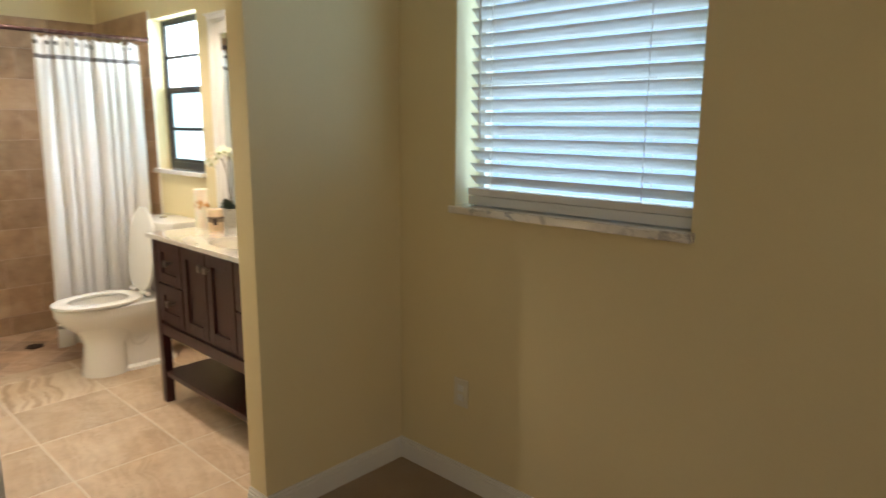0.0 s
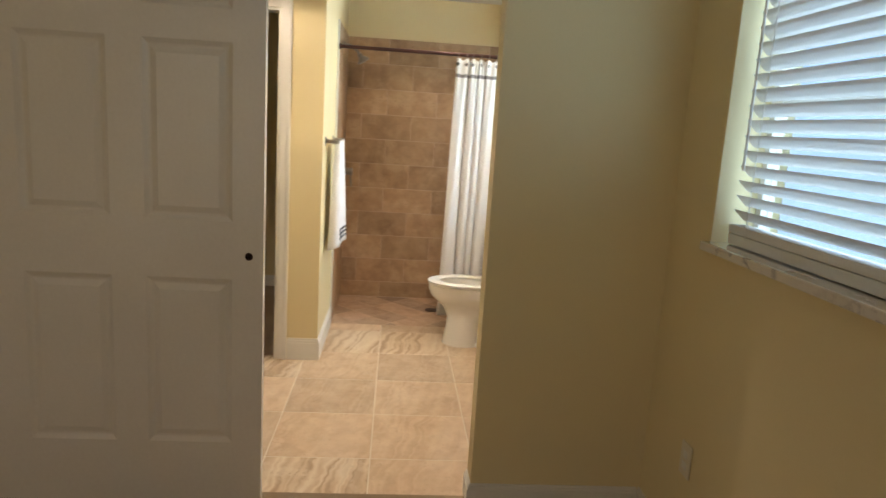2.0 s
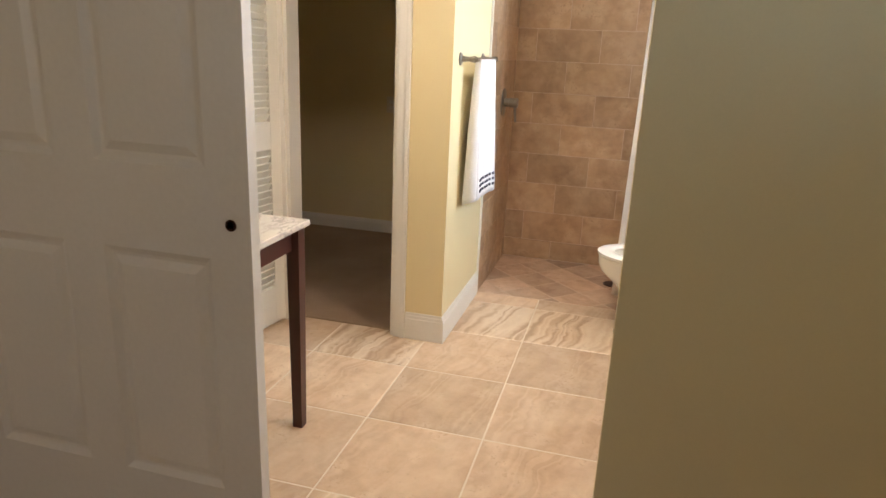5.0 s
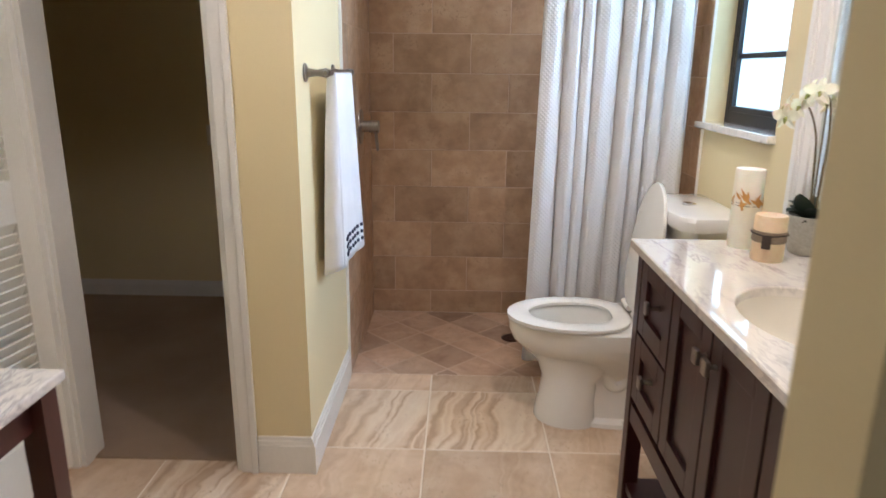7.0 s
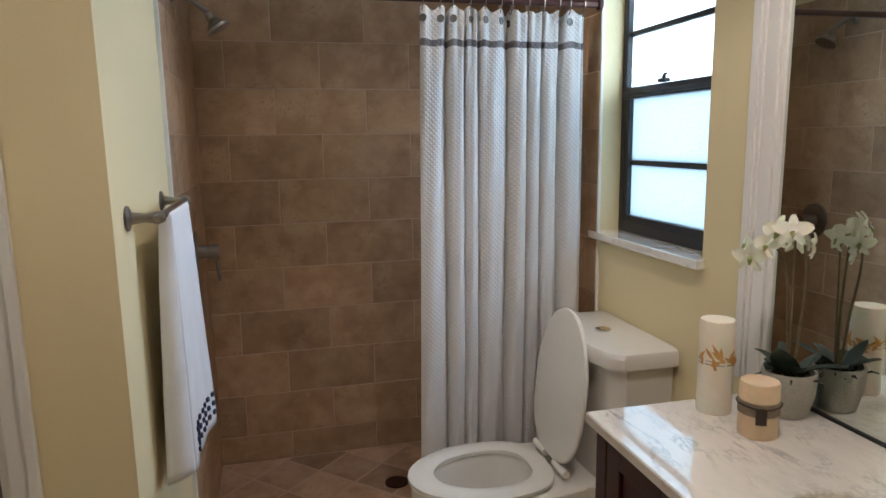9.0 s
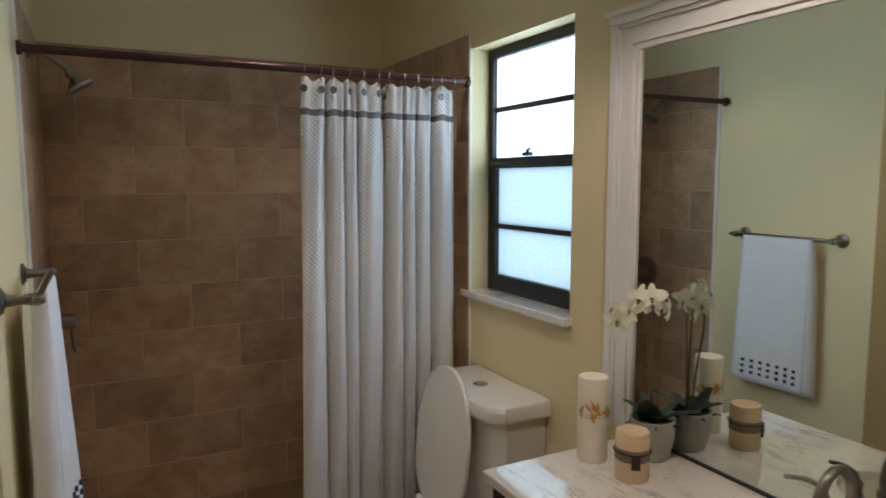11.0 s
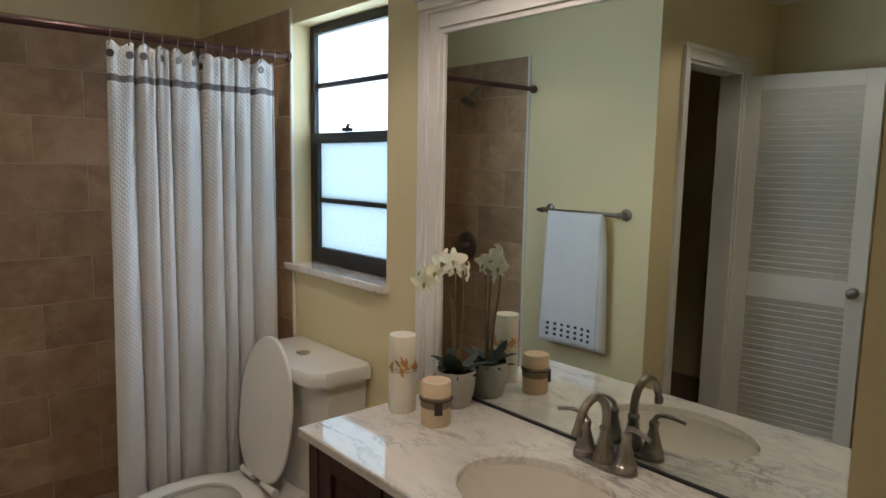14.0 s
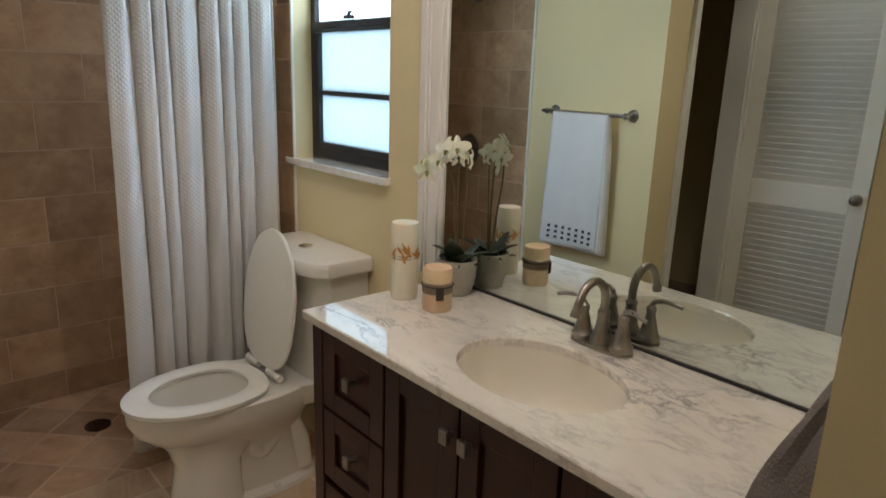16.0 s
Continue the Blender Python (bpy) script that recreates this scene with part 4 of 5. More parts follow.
def flower(at, face, size, name="flower"):
    """Five rounded petals and a lip; built as petals and throat."""
    m = Matrix.Translation(at) @ Vector(face).to_track_quat("Z", "Y").to_matrix().to_4x4()
    bm = bm_new()
    for k, (ang, ln, wd) in enumerate(((90, 1.0, 0.52), (18, 1.1, 0.8), (162, 1.1, 0.8), (-50, 0.95, 0.45), (230, 0.95, 0.45))):
        a = radians(ang)
        c, s = math.cos(a), math.sin(a)
        rows = []
        for i in range(6):
            t = i / 5
            w = size * 0.5 * wd * math.sin(math.pi * (0.12 + 0.80 * t)) ** 0.8
            r, z = size * ln * t, size * (0.16 * math.sin(2.4 * t) - 0.16 * t * t) + 0.0012 * (k % 2)
            rows.append([m @ Vector((r * c - u * w * s, r * s + u * w * c, z + 0.10 * size * abs(u))) for u in (-1, 0, 1)] + [m @ Vector((r * c, r * s, z - 0.0008))])
        loft(bm, rows)
    ob = part(name, bm, petal_mat, orchid, "", True)
    bm = bm_new()
    tube(bm, [m @ Vector((0, 0, 0)), m @ Vector((0, -size * 0.12, size * 0.22)), m @ Vector((0, -size * 0.4, size * 0.30))], [size * 0.10, size * 0.16, size * 0.05], 8)
    part("throat", bm, throat_mat, ob, "", True)


for at, fc, sz in (((-0.058, -0.066, 0.335), (0.6, -0.8, -0.1), 0.032), ((-0.036, -0.045, 0.362), (0.3, -0.9, 0.3), 0.030), ((-0.078, -0.058, 0.360), (-0.4, -0.8, 0.2), 0.030),
                   ((-0.012, -0.038, 0.392), (0.2, -0.9, 0.3), 0.034), ((0.012, -0.028, 0.398), (0.7, -0.6, 0.3), 0.032), ((0.004, 0.004, 0.384), (0.3, 0.8, 0.2), 0.030), ((-0.020, 0.004, 0.370), (-0.3, 0.9, 0.2), 0.028), ((0.030, 0.004, 0.368), (0.5, 0.7, -0.1), 0.026)):
    flower(Vector((OX, OY, VT)) + Vector(at), fc, sz * 1.12)

# ---- toilet ----
TX = -3.972
toilet = thing("toilet", "white elongated toilet with its lid raised", "toilet", (TX, 1.4, 0))


def egg(yf, yb, hw, z, n=40, back=0.75):
    yc = lerp(yf, yb, 0.56)
    pts = []
    for k in range(n):
        a = 2 * math.pi * k / n
        c, s = math.cos(a), math.sin(a)
        if s > 0:
            pts.append((TX + hw * math.copysign(abs(c) ** back, c), yc + (yb - yc) * abs(s) ** back, z))
        else:
            pts.append((TX + hw * c, yc + (yc - yf) * s, z))
    return pts


bm = bm_new()
loft(bm, [egg(1.20, 1.66, 0.118, 0.0005), egg(1.20, 1.655, 0.116, 0.018), egg(1.21, 1.64, 0.088, 0.030), egg(1.22, 1.62, 0.082, 0.16), egg(1.15, 1.61, 0.105, 0.235), egg(1.07, 1.62, 0.146, 0.29), egg(1.022, 1.64, 0.170, 0.335), egg(1.004, 1.65, 0.180, 0.375), egg(1.002, 1.65, 0.182, 0.412), egg(1.012, 1.645, 0.174, 0.419),
          egg(1.068, 1.41, 0.128, 0.419), egg(1.076, 1.402, 0.120, 0.400), egg(1.080, 1.40, 0.119, 0.345), egg(1.11, 1.38, 0.100, 0.27), egg(1.17, 1.34, 0.066, 0.215), egg(1.21, 1.31, 0.035, 0.195)])
part("bowl", bm, porcelain, toilet, "", True)
part("water", lathe(bm_new(), (TX, 1.243, 0.226), [(0.071, 0), (0.071, 0.002), (0, 0.002)], 28), water_mat, toilet)
# rounded front column of the pedestal, standing proud of the recessed sides
bm = bm_new()
loft(bm, [egg(1.118, 1.36, 0.124, 0.0004), egg(1.120, 1.36, 0.123, 0.03), egg(1.134, 1.355, 0.114, 0.10), egg(1.142, 1.36, 0.108, 0.18), egg(1.118, 1.43, 0.118, 0.245), egg(1.085, 1.45, 0.138, 0.29)], True, False)
part("pedestal", bm, porcelain, toilet, "", True)
for s in (-1, 1):
    pts = curve_points([(TX + s * 0.066, 1.36, 0.27), (TX + s * 0.064, 1.41, 0.17), (TX + s * 0.064, 1.46, 0.20), (TX + s * 0.066, 1.52, 0.26), (TX + s * 0.066, 1.57, 0.18), (TX + s * 0.064, 1.59, 0.05)], 6)
    part("trapway", tube(bm_new(), pts, 0.034, 16), porcelain, toilet, "moulded trapway", True)
    part("bolt_cap", lathe(bm_new(), (TX + s * 0.104, 1.46, 0.018), [(0.013, 0), (0.012, 0.008), (0.008, 0.013), (0, 0.014)], 16), porcelain, toilet, "", True)
bm = bm_new()
loft(bm, [egg(1.43, 1.762, 0.150, 0.33, back=0.4), egg(1.42, 1.762, 0.178, 0.40, back=0.4), egg(1.42, 1.762, 0.180, 0.417, back=0.4)])
part("deck", bm, porcelain, toilet, "", True)
# seat, lid, hinges
bm = bm_new()
prof = ((1.0, 0.424), (1.0, 0.436), (0.6, 0.443), (0.25, 0.442), (0.0, 0.436), (0.0, 0.424))
rings = []
for f, z in prof:
    rings.append(egg(lerp(1.080, 0.996, f), lerp(1.398, 1.462, f), lerp(0.120, 0.186, f), z))
loft(bm, rings, closed=True)
part("seat", bm, seat_plastic, toilet, "", True)
bm = bm_new()
LTILT = pose(0, 1.478, 0.452, -97, 0, 0)
def lid_ring(shr, z):
    out = []
    for k in range(44):
        a = 2 * math.pi * k / 44
        c, s = math.cos(a), math.sin(a)
        hw, yl = 0.184 - shr, 0.25 - shr
        y = -0.25 + (yl * s if s < 0 else yl * abs(s) ** 0.7)
        out.append(LTILT @ Vector(((hw * math.copysign(abs(c) ** (0.75 if s > 0 else 1), c)), y, z)) + Vector((TX, 0, 0)))
    return out
loft(bm, [lid_ring(0.012, -0.010), lid_ring(0.003, -0.008), lid_ring(0.0, -0.002), lid_ring(0.003, 0.005), lid_ring(0.018, 0.0075), lid_ring(0.024, 0.004)])
part("lid", bm, seat_plastic, toilet, "raised white lid", True)
for s in (-1, 1):
    part("hinge", tube(bm_new(), [(TX + s * 0.035, 1.476, 0.446), (TX + s * 0.125, 1.476, 0.446)], 0.013, 14), seat_plastic, toilet, "", True)


def tank_ring(hw, yf, z, bow=0.035, r=0.03, yb=1.764):
    pts = []
    n = 14
    for k in range(n + 1):
        u = -1 + 2 * k / n
        pts.append((TX + 0.02 + u * hw, yf + bow * abs(u) ** 2.6 + (r * 0.8 if abs(u) > 0.99 else 0), z))
    pts.append((TX + 0.02 + hw, yb, z))
    pts.append((TX + 0.02 - hw, yb, z))
    return pts


bm = loft(bm_new(), [tank_ring(0.185, 1.575, 0.4175), tank_ring(0.192, 1.570, 0.44), tank_ring(0.215, 1.556, 0.72), tank_ring(0.220, 1.552, 0.815)])
part("tank", bm, porcelain, toilet, "", True)
bm = loft(bm_new(), [tank_ring(0.222, 1.545, 0.8155), tank_ring(0.244, 1.530, 0.822), tank_ring(0.247, 1.527, 0.856), tank_ring(0.240, 1.533, 0.869), tank_ring(0.220, 1.548, 0.874)])
part("tank_lid", bm, porcelain, toilet, "", True)
bm = lathe(bm_new(), (TX + 0.02, 1.645, 0.874), [(0.026, 0), (0.026, 0.004), (0.022, 0.006), (0, 0.0065)], 28)
part("flush_button", bm, chrome, toilet, "round chrome dual flush button", True)

# ---- shower: rod, curtain, head, valve, drain ----
RX, RZ = -4.242, 1.942
rod = thing("curtain_rod", "dark bronze shower curtain rod", "rod", (RX, 1.05, RZ))
part("pole", tube(bm_new(), [(RX, TOWEL + 0.014, RZ), (RX, NORTH - 0.012, RZ)], 0.0125, 16), bronze, rod, "", True)
for ya, yb in ((TOWEL + 0.0125, TOWEL + 0.028), (NORTH - 0.0105, NORTH - 0.026)):
    part("flange", tube(bm_new(), [(RX, ya, RZ), (RX, lerp(ya, yb, 0.7), RZ), (RX, yb, RZ)], [0.021, 0.020, 0.014], 18), bronze, rod, "", True)
curtain = thing("shower_curtain", "white waffle-weave shower curtain with a grey ribbon stripe", "curtain", (RX, 1.42, RZ))
CYA, CYB, CZ0, CZ1 = 1.128, 1.705, 0.115, 1.921
NU, NV = 240, 46


FOLDS = 8.2


def fold(u, v):
    """Cloth place for u across and v down, both 0 to 1."""
    top = max(0.0, 1 - v * 7)
    phase = 2 * math.pi * (FOLDS * u + 0.21 * math.sin(4.6 * u * math.pi + 2.4) + 0.08 * math.sin(19 * u + 1) + 0.07 * math.sin(2.6 * v + 8 * u) + 0.035 * top * math.sin(43 * u))
    amp = lerp(0.020, 0.029, min(1.0, v * 1.6)) * (0.80 + 0.30 * math.sin(7.0 * u + 0.8) ** 2)
    ridge = 2 * math.sqrt(math.sin(phase / 2) ** 2 + 0.03) - 1
    sway = 0.008 * math.sin(3.0 * v + 6.0 * u)
    x = RX - 0.010 + amp * ridge + 0.0022 * math.sin(3.1 * phase + 7 * v) + sway * v
    y = lerp(CYA, CYB, u) - 0.30 * amp * math.sin(phase) - 0.030 * v * (1 - u) + 0.012 * v * u
    x -= 0.010 * top * math.sin(phase * 2 + 1.3)
    sag = (0.010 * (0.5 - 0.5 * ridge) + 0.016 * math.sin(math.pi * (u - 0.012) / 0.0888) ** 2) * top * top
    return (x, y, lerp(CZ1, CZ0, v) - sag)


bm = bm_new()
vv = [0, 0.02, 0.04, 0.05, 0.0575, 0.0700, 0.074, 0.09] + [0.09 + (0.925 - 0.09) * k / 34 for k in range(1, 35)] + [0.926, 0.936, 0.95, 1.0]
grid = [[bm.verts.new(fold(u / NU, v)) for u in range(NU + 1)] for v in vv]
for r in range(len(vv) - 1):
    for u in range(NU):
        f = bm.faces.new((grid[r][u], grid[r][u + 1], grid[r + 1][u + 1], grid[r + 1][u]))
        f.material_index = 1 if abs(lerp(vv[r], vv[r + 1], 0.5) - 0.064) < 0.0065 or abs(lerp(vv[r], vv[r + 1], 0.5) - 0.931) < 0.006 else 0
cloth = part("cloth", bm, [curtain_mat, stripe_mat], curtain, "", True)
thick = cloth.modifiers.new("thickness", "SOLIDIFY")
thick.thickness = 0.0016
for k in range(12):
    u = 0.012 + 0.976 * (k + 0.10 * math.sin(5 * k)) / 11.05
    p = Vector(fold(u, 0.018))
    across = Vector(fold(u + 0.006, 0.018)) - Vector(fold(u - 0.006, 0.018))
    swing = math.atan2(-across.x, across.y)
    pts = [(p.x * 0 + RX + 0.0165 * math.cos(a), p.y + 0.004 * math.sin(a), RZ - 0.013 + 0.030 * math.sin(a)) for a in [2 * math.pi * i / 20 for i in range(21)]]
    part("curtain_ring", tube(bm_new(), pts, 0.0017, 6), nickel, curtain, "", True)
    bm = lathe(bm_new(), (0, 0, 0), [(0.0125, 0), (0.0125, 0.0018), (0.010, 0.0028), (0.008, 0.0014), (0.0, 0.0014)], 18)
    bmesh.ops.transform(bm, matrix=Matrix.Translation((p.x, p.y, p.z - 0.008)) @ Matrix.Rotation(swing, 4, "Z") @ Matrix.Translation((0.0016, 0, 0)) @ Matrix.Rotation(radians(90), 4, "Y"), verts=bm.verts)
    part("grommet", bm, pewter, curtain)

shower = thing("shower_fixture", "brushed nickel shower head on a bent arm", "shower head", (-4.62, TOWEL + 0.012, 1.985))
SHX = -4.58
part("wall_flange", tube(bm_new(), [(SHX, TOWEL + 0.0125, 1.99), (SHX, TOWEL + 0.024, 1.988)], [0.028, 0.016], 20), nickel, shower, "", True)
pts = curve_points([(SHX, TOWEL + 0.015, 1.99), (SHX, TOWEL + 0.06, 1.986), (SHX, TOWEL + 0.105, 1.958), (SHX, TOWEL + 0.125, 1.938)], 6)
part("arm", tube(bm_new(), pts, 0.0105, 12), nickel, shower, "", True)
bm = lathe(bm_new(), (0, 0, 0), [(0.014, 0.0), (0.018, -0.012), (0.016, -0.022), (0.028, -0.036), (0.044, -0.052), (0.045, -0.062), (0.040, -0.064), (0, -0.064)], 28)
bmesh.ops.transform(bm, matrix=pose(SHX, TOWEL + 0.128, 1.935, 32, 0, 0), verts=bm.verts)
part("head", bm, nickel, shower, "", True)

valve = thing("shower_valve", "brushed nickel shower valve with a lever", "valve", (-4.83, TOWEL + 0.012, 1.04))
WX, WZ = -4.72, 1.078
bm = bm_new()
tube(bm, [(WX, TOWEL + 0.0125, WZ), (WX, TOWEL + 0.018, WZ), (WX, TOWEL + 0.022, WZ)], [0.082, 0.080, 0.06], 32)
part("escutcheon", bm, nickel, valve, "", True)
part("stem", tube(bm_new(), [(WX, TOWEL + 0.02, WZ), (WX, TOWEL + 0.05, WZ), (WX, TOWEL + 0.052, WZ), (WX, TOWEL + 0.10, WZ)], [0.028, 0.024, 0.028, 0.028], 22), nickel, valve, "", True)
part("lever", tube(bm_new(), curve_points([(WX, TOWEL + 0.085, WZ - 0.02), (WX + 0.004, TOWEL + 0.088, WZ - 0.06), (WX + 0.006, TOWEL + 0.094, WZ - 0.115)], 5), [0.008] * 8 + [0.0075, 0.007, 0.006], 12), nickel, valve, "", True)
drain = thing("floor_drain", "round dark shower floor drain", "drain", (-4.745, 1.084, 0))
part("drain_rim", lathe(bm_new(), (-4.745, 1.084, 0.0005), [(0.052, 0), (0.052, 0.003), (0.046, 0.004), (0.045, 0.001), (0, 0.001)], 28), bronze, drain, "", True)
bm = bm_new()
for k in range(-3, 4):
    w = math.sqrt(0.044 ** 2 - (k * 0.012) ** 2)
    box(bm, -4.745 - w, -4.745 + w, 1.084 + k * 0.012 - 0.003, 1.084 + k * 0.012 + 0.003, 0.0015, 0.004)
part("grate", bm, bronze, drain)

# ---- towel bar and towel ----
BZ, BY = 1.328, TOWEL + 0.068
bar = thing("towel_bar", "brushed nickel towel bar on the cream wall", "towel bar", (-3.93, TOWEL, BZ))
for bx in (-4.115, -3.660):
    part("post", tube(bm_new(), [(bx, TOWEL + 0.0005, BZ), (bx, TOWEL + 0.006, BZ), (bx, TOWEL + 0.012, BZ), (bx, TOWEL + 0.04, BZ), (bx, BY, BZ), (bx, BY + 0.014, BZ)], [0.029, 0.028, 0.014, 0.010, 0.015, 0.009], 20), nickel, bar, "", True)
part("rail", tube(bm_new(), [(-4.145, BY, BZ), (-4.133, BY, BZ), (-3.645, BY, BZ), (-3.633, BY, BZ)], [0.007, 0.0095, 0.0095, 0.007], 14), nickel, bar, "", True)
towel = thing("hand_towel", "white terry towel with rows of navy squares", "towel", (-3.96, BY, BZ))
bm = bm_new()
TXA, TXB = -4.065, -3.742
prof = []
for k in range(25):
    prof.append((BY + 0.014 + 0.006 * (1 - k / 24), lerp(0.672, 1.318, k / 24)))
for k in range(1, 9):
    a = math.pi * k / 8
    prof.append((BY + 0.014 * math.cos(a), 1.318 + 0.0145 * math.sin(a)))
for k in range(1, 25):
    prof.append((lerp(BY - 0.014, TOWEL + 0.018, (k / 24) ** 0.8), lerp(1.318, 0.648, k / 24)))
NT = 26


def towel_at(u, k, off=0.0):
    y, z = prof[k]
    low = max(0.0, (1.318 - z) / 0.65)
    wave = 0.005 * low * math.sin(7.5 * u + 0.8) + 0.003 * low * math.sin(15 * u)
    x = lerp(TXA, TXB, u) + (u - 0.5) * 0.008 * low
    y += 0.024 * low * (1 - u)
    if k > 28:
        # the back layer hangs a little off the front one
        x += 0.010 * min(1.0, 4 * low) + 0.004 * low
    return Vector((x, max(y + wave + off, TOWEL + 0.006) if k > 28 else y + wave + off, z))


rows = [[bm.verts.new(towel_at(u / NT, k)) for u in range(NT + 1)] for k in range(len(prof))]
for a, b in zip(rows, rows[1:]):
    for u in range(NT):
        bm.faces.new((a[u], a[u + 1], b[u + 1], b[u]))
sheet = part("terry_sheet", bm, towel_mat, towel, "", True)
th = sheet.modifiers.new("thickness", "SOLIDIFY")
th.thickness, th.offset = 0.006, -1.0
# the cloth is folded lengthwise: its rounded fold closes the near side
bm = bm_new()
rows = []
for k in range(0, 29):
    a, b = towel_at(1.0, k), towel_at(1.0, min(len(prof) - 1, 56 - k))
    rows.append([bm.verts.new(a.lerp(b, f) + Vector((0.013 * math.sin(math.pi * min(1.0, f * 1.15)) * (1 - k / 30) + 0.001, -0.004 if f < 0.1 else 0.0, 0))) for f in (0.0, 0.12, 0.3, 0.5, 0.7, 0.88, 1.0)])
for a, b in zip(rows, rows[1:]):
    for i in range(6):
        bm.faces.new((a[i], a[i + 1], b[i + 1], b[i]))
fold_side = part("side_fold", bm, towel_mat, towel, "", True)
th = fold_side.modifiers.new("thickness", "SOLIDIFY")
th.thickness, th.offset = 0.004, 0.0
for r in range(3):
    for c in range(7):
        bm = bm_new()
        u0 = 0.15 + c * 0.120
        k = 1.3 + r * 1.0
        z0 = lerp(0.672, 1.318, k / 24)
        ws = []
        for uu, kk in ((u0, k), (u0 + 0.038, k), (u0 + 0.038, k + 0.44), (u0, k + 0.44)):
            i = int(kk)
            ws.append(towel_at(uu, i).lerp(towel_at(uu, i + 1), kk - i) + Vector((0, 0.0070, 0)))
        v = [bm.verts.new(w) for w in ws] + [bm.verts.new(w - Vector((0, 0.006, 0))) for w in ws]
        bm.faces.new(v[:4])
        for i in range(4):
            bm.faces.new((v[i], v[(i + 1) % 4], v[4 + (i + 1) % 4], v[4 + i]))
        part("navy_square", bm, patch_mat, towel)

# ---- grey cloth on the partition beside the vanity ----
cloth2 = thing("folded_cloth", "crumpled grey-brown cloth hanging beside the vanity mirror", "cloth", (BATH - 0.03, 1.45, 0.9))
bm = bm_new()
rows = []
for i in range(15):
    t = i / 14
    z = lerp(VT + 0.003, 1.21, t)
    ring_c = []
    reach, half, cy = lerp(0.152, 0.030, t ** 1.35), lerp(0.13, 0.06, t), lerp(1.41, 1.40, t)
    for k in range(28):
        a = 2 * math.pi * k / 28
        f = 1 + 0.10 * math.sin(5 * a + 3 * t) + 0.06 * math.sin(9 * a - 5 * t)
        ring_c.append((min(BATH - 0.006, BATH - 0.006 - reach * 0.5 + reach * 0.5 * f * math.cos(a)), cy + half * f * math.sin(a), z))
    rows.append(ring_c)
loft(bm, rows)
part("cloth", bm, grey_cloth, cloth2, "", True)

# ---- tiles ----
def clip_poly(poly, x0, x1, y0, y1):
    for axis, lim, keep in ((0, x0, 1), (0, x1, -1), (1, y0, 1), (1, y1, -1)):
        out = []
        for k, p in enumerate(poly):
            q = poly[(k + 1) % len(poly)]
            dp, dq = (p[axis] - lim) * keep, (q[axis] - lim) * keep
            if dp >= 0:
                out.append(p)
            if dp * dq < 0:
                t = dp / (dp - dq)
                out.append((lerp(p[0], q[0], t), lerp(p[1], q[1], t)))
        poly = out
        if len(poly) < 3:
            return []
    return poly


tile_cache = {}


def tile_mesh(poly, thick, bevel, mat):
    """A slab with worn edges on a polygon in its own plane; alike shapes share one mesh."""
    key = (tuple((round(x, 3), round(y, 3)) for x, y in poly), mat.name)
    if key not in tile_cache:
        cx, cy = sum(p[0] for p in poly) / len(poly), sum(p[1] for p in poly) / len(poly)
        ins = [(x + (cx - x) * bevel / max(0.02, math.hypot(cx - x, cy - y)) * 1.4, y + (cy - y) * bevel / max(0.02, math.hypot(cx - x, cy - y)) * 1.4) for x, y in poly]
        bm = bm_new()
        loft(bm, [[(x, y, -thick) for x, y in poly], [(x, y, -bevel * 0.6) for x, y in poly], [(x, y, 0) for x, y in ins]], False, True)
        bmesh.ops.recalc_face_normals(bm, faces=bm.faces)
        me = bpy.data.meshes.new("tile")
        bm.to_mesh(me)
        bm.free()
        me.materials.append(mat)
        tile_cache[key] = me
    return tile_cache[key]


def lay(poly, parent, m, mat, thick=0.008, bevel=0.0025):
    cx, cy = sum(p[0] for p in poly) / len(poly), sum(p[1] for p in poly) / len(poly)
    ob = new("tile", tile_mesh([(x - cx, y - cy) for x, y in poly], thick, bevel, mat))
    ob.parent = parent
    ob.matrix_basis = m @ Matrix.Translation((cx, cy, random.uniform(-0.0005, 0.0005)))
    return ob


# bathroom floor, square grid
P, G = 0.4545, 0.006
GX, GY = -3.689, 0.691
PAN = -4.30
swirls = {(-1, 0), (-1, -1), (0, -2), (3, -1)}
for i in range(-3, 5):
    for k in range(-5, 5):
        x0, y0 = GX + i * P, GY + k * P
        q = clip_poly([(x0 + G / 2, y0 + G / 2), (x0 + P - G / 2, y0 + G / 2), (x0 + P - G / 2, y0 + P - G / 2), (x0 + G / 2, y0 + P - G / 2)], PAN, -2.037, -0.85, NORTH)
        if q and max(p[0] for p in q) - min(p[0] for p in q) > 0.02:
            lay(q, floor_bath, Matrix.Identity(4), swirl_tile_mat if (i, k) in swirls else floor_tile_mat, 0.006)
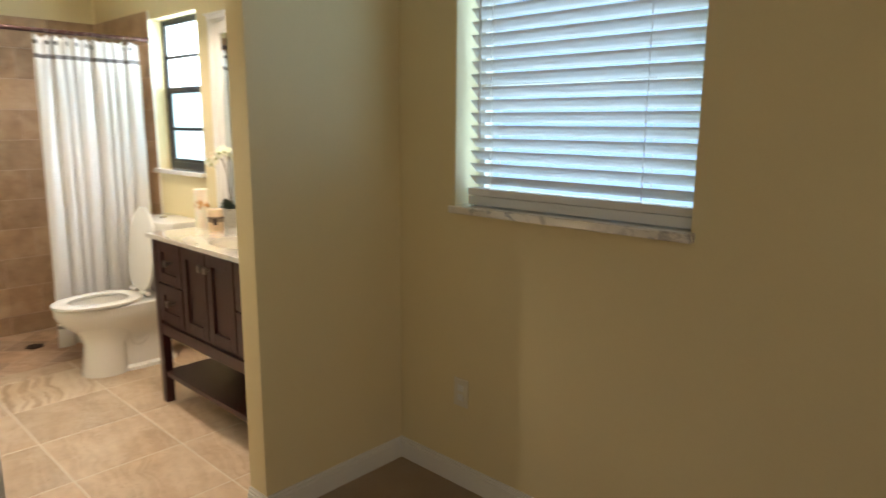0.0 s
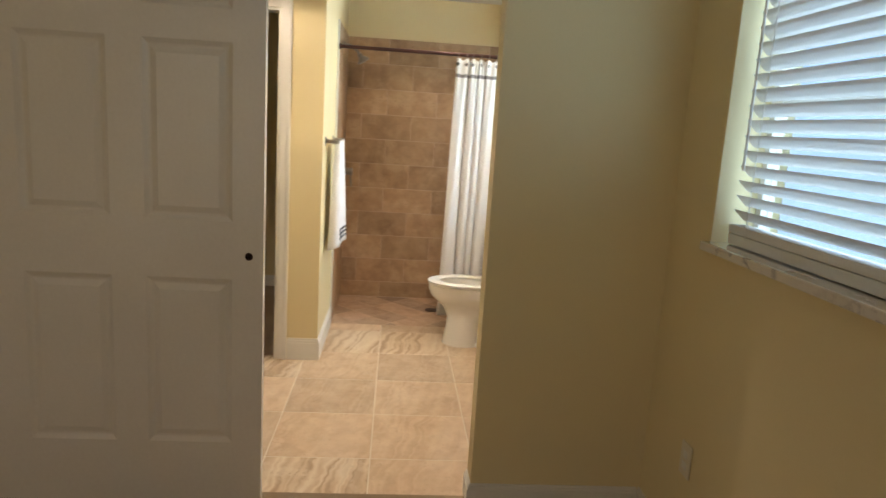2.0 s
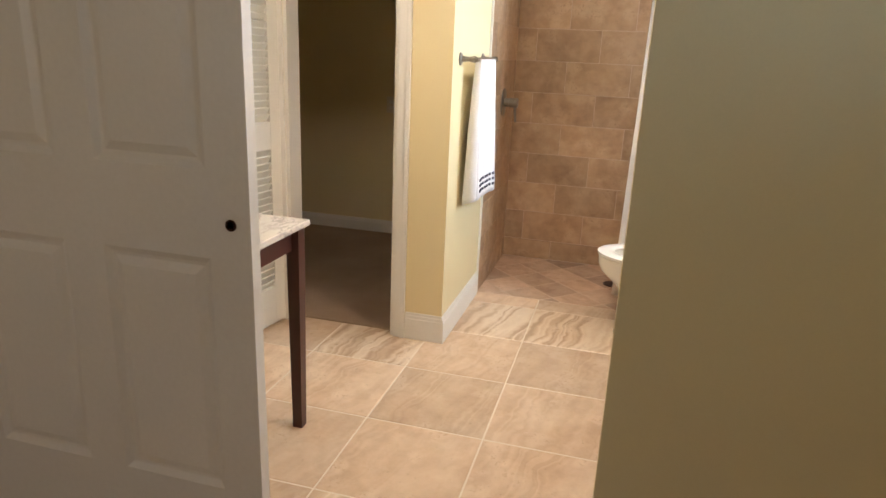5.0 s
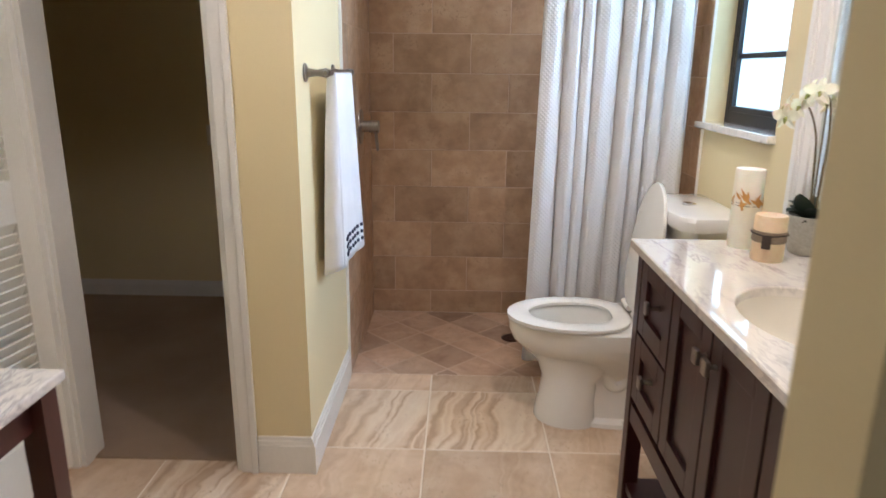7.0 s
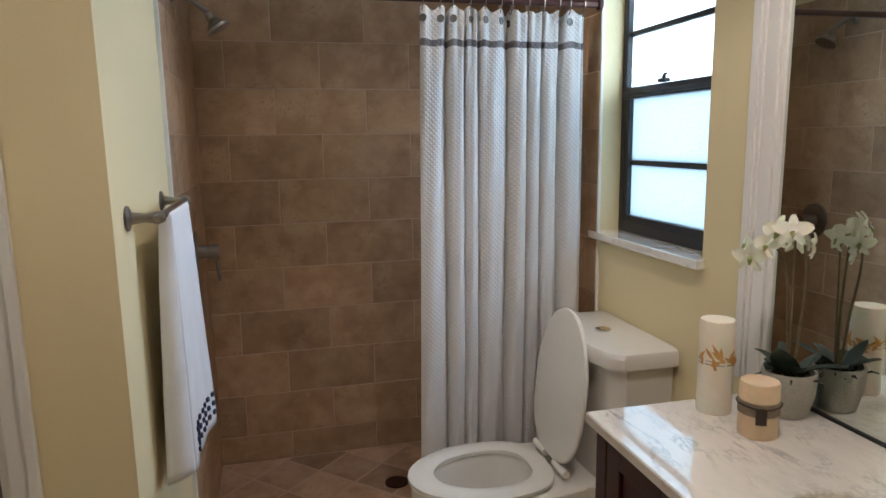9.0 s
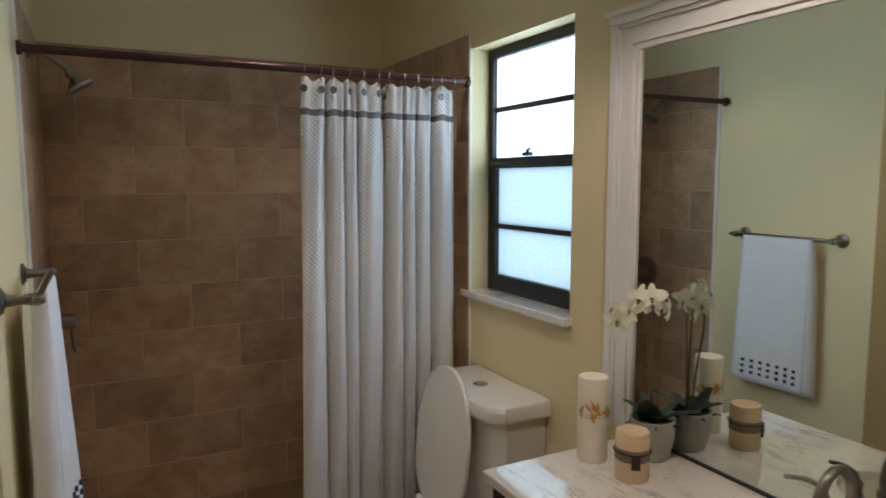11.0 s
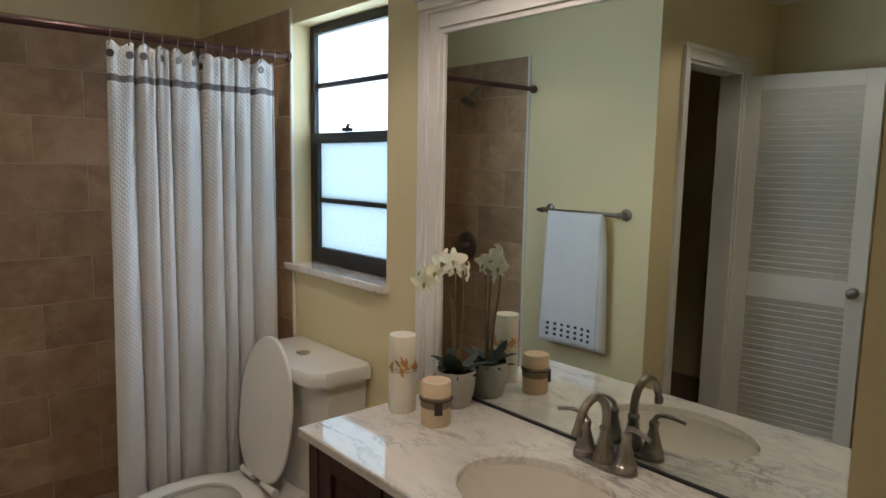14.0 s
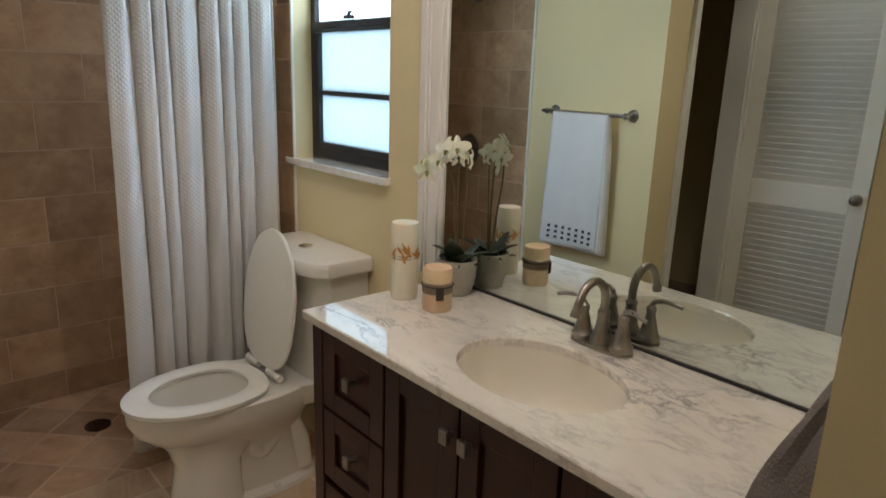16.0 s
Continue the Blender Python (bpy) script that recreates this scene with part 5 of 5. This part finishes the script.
# shower floor, diagonal grid on darker grout
structure("grout_shower_floor", box(bm_new(), BACK, PAN - 0.003, TOWEL, NORTH, -0.006, -0.0010), pan_grout, "brown grout of the shower floor", "grout")
D = 0.205
for i in range(-14, 15):
    for k in range(-14, 15):
        c = (BACK + 0.02 + (i + k) * D * 0.7071, 1.05 + (i - k) * D * 0.7071)
        h = (D - 0.007) * 0.7071
        q = clip_poly([(c[0] - h, c[1]), (c[0], c[1] - h), (c[0] + h, c[1]), (c[0], c[1] + h)], BACK, PAN - 0.006, TOWEL, NORTH)
        if len(q) > 2:
            area2 = abs(sum(q[j][0] * q[(j + 1) % len(q)][1] - q[(j + 1) % len(q)][0] * q[j][1] for j in range(len(q))))
            if area2 > 0.002:
                lay(q, floor_bath, Matrix.Translation((0, 0, -0.0005)), pan_tile_mat, 0.006)


# shower walls, running bond
def wall_tiles(parent, m, a0, a1, start, flip):
    """Courses of 0.405 by 0.197 tiles over a0..a1, to the shower's tile height."""
    top_z, L, C, g = 2.116, 0.403, 0.1986, 0.004
    z, row = -0.0672, 0
    while z < top_z - 0.01:
        x = start + (0.0 if (row + flip) % 2 else L / 2) - 3 * L
        while x < a1:
            q = clip_poly([(x + g / 2, z + g / 2), (x + L - g / 2, z + g / 2), (x + L - g / 2, z + C - g / 2), (x + g / 2, z + C - g / 2)], a0, a1, 0.002, top_z)
            if len(q) > 2 and max(p[0] for p in q) - min(p[0] for p in q) > 0.012:
                lay(q, parent, m, wall_tile_mat)
            x += L
        z += C
        row += 1


grout_back = structure("grout_shower_back", box(bm_new(), BACK - 0.012, BACK - 0.0018, TOWEL, NORTH, 0, 2.116), tan_grout, "pale grout behind the shower tiles", "grout")
grout_left = structure("grout_shower_side", box(bm_new(), BACK - 0.002, EDGE_T, TOWEL, TOWEL + 0.0082, 0, 2.116), tan_grout, "pale grout behind the shower tiles", "grout")
grout_right = structure("grout_shower_window_side", box(bm_new(), BACK - 0.002, EDGE, NORTH - 0.0082, NORTH, 0, 2.116), tan_grout, "pale grout behind the shower tiles", "grout")
to_back = Matrix(((0, 0, 1, BACK), (1, 0, 0, 0), (0, 1, 0, 0), (0, 0, 0, 1)))
wall_tiles(grout_back, to_back, TOWEL + 0.01, NORTH - 0.01, 0.649, 1)
to_left = Matrix(((-1, 0, 0, 0), (0, 0, 1, TOWEL + 0.010), (0, 1, 0, 0), (0, 0, 0, 1)))
wall_tiles(grout_left, to_left, -EDGE_T, -BACK, 4.84, 0)
to_right = Matrix(((1, 0, 0, 0), (0, 0, -1, NORTH - 0.010), (0, 1, 0, 0), (0, 0, 0, 1)))
wall_tiles(grout_right, to_right, BACK, EDGE, -4.74, 0)
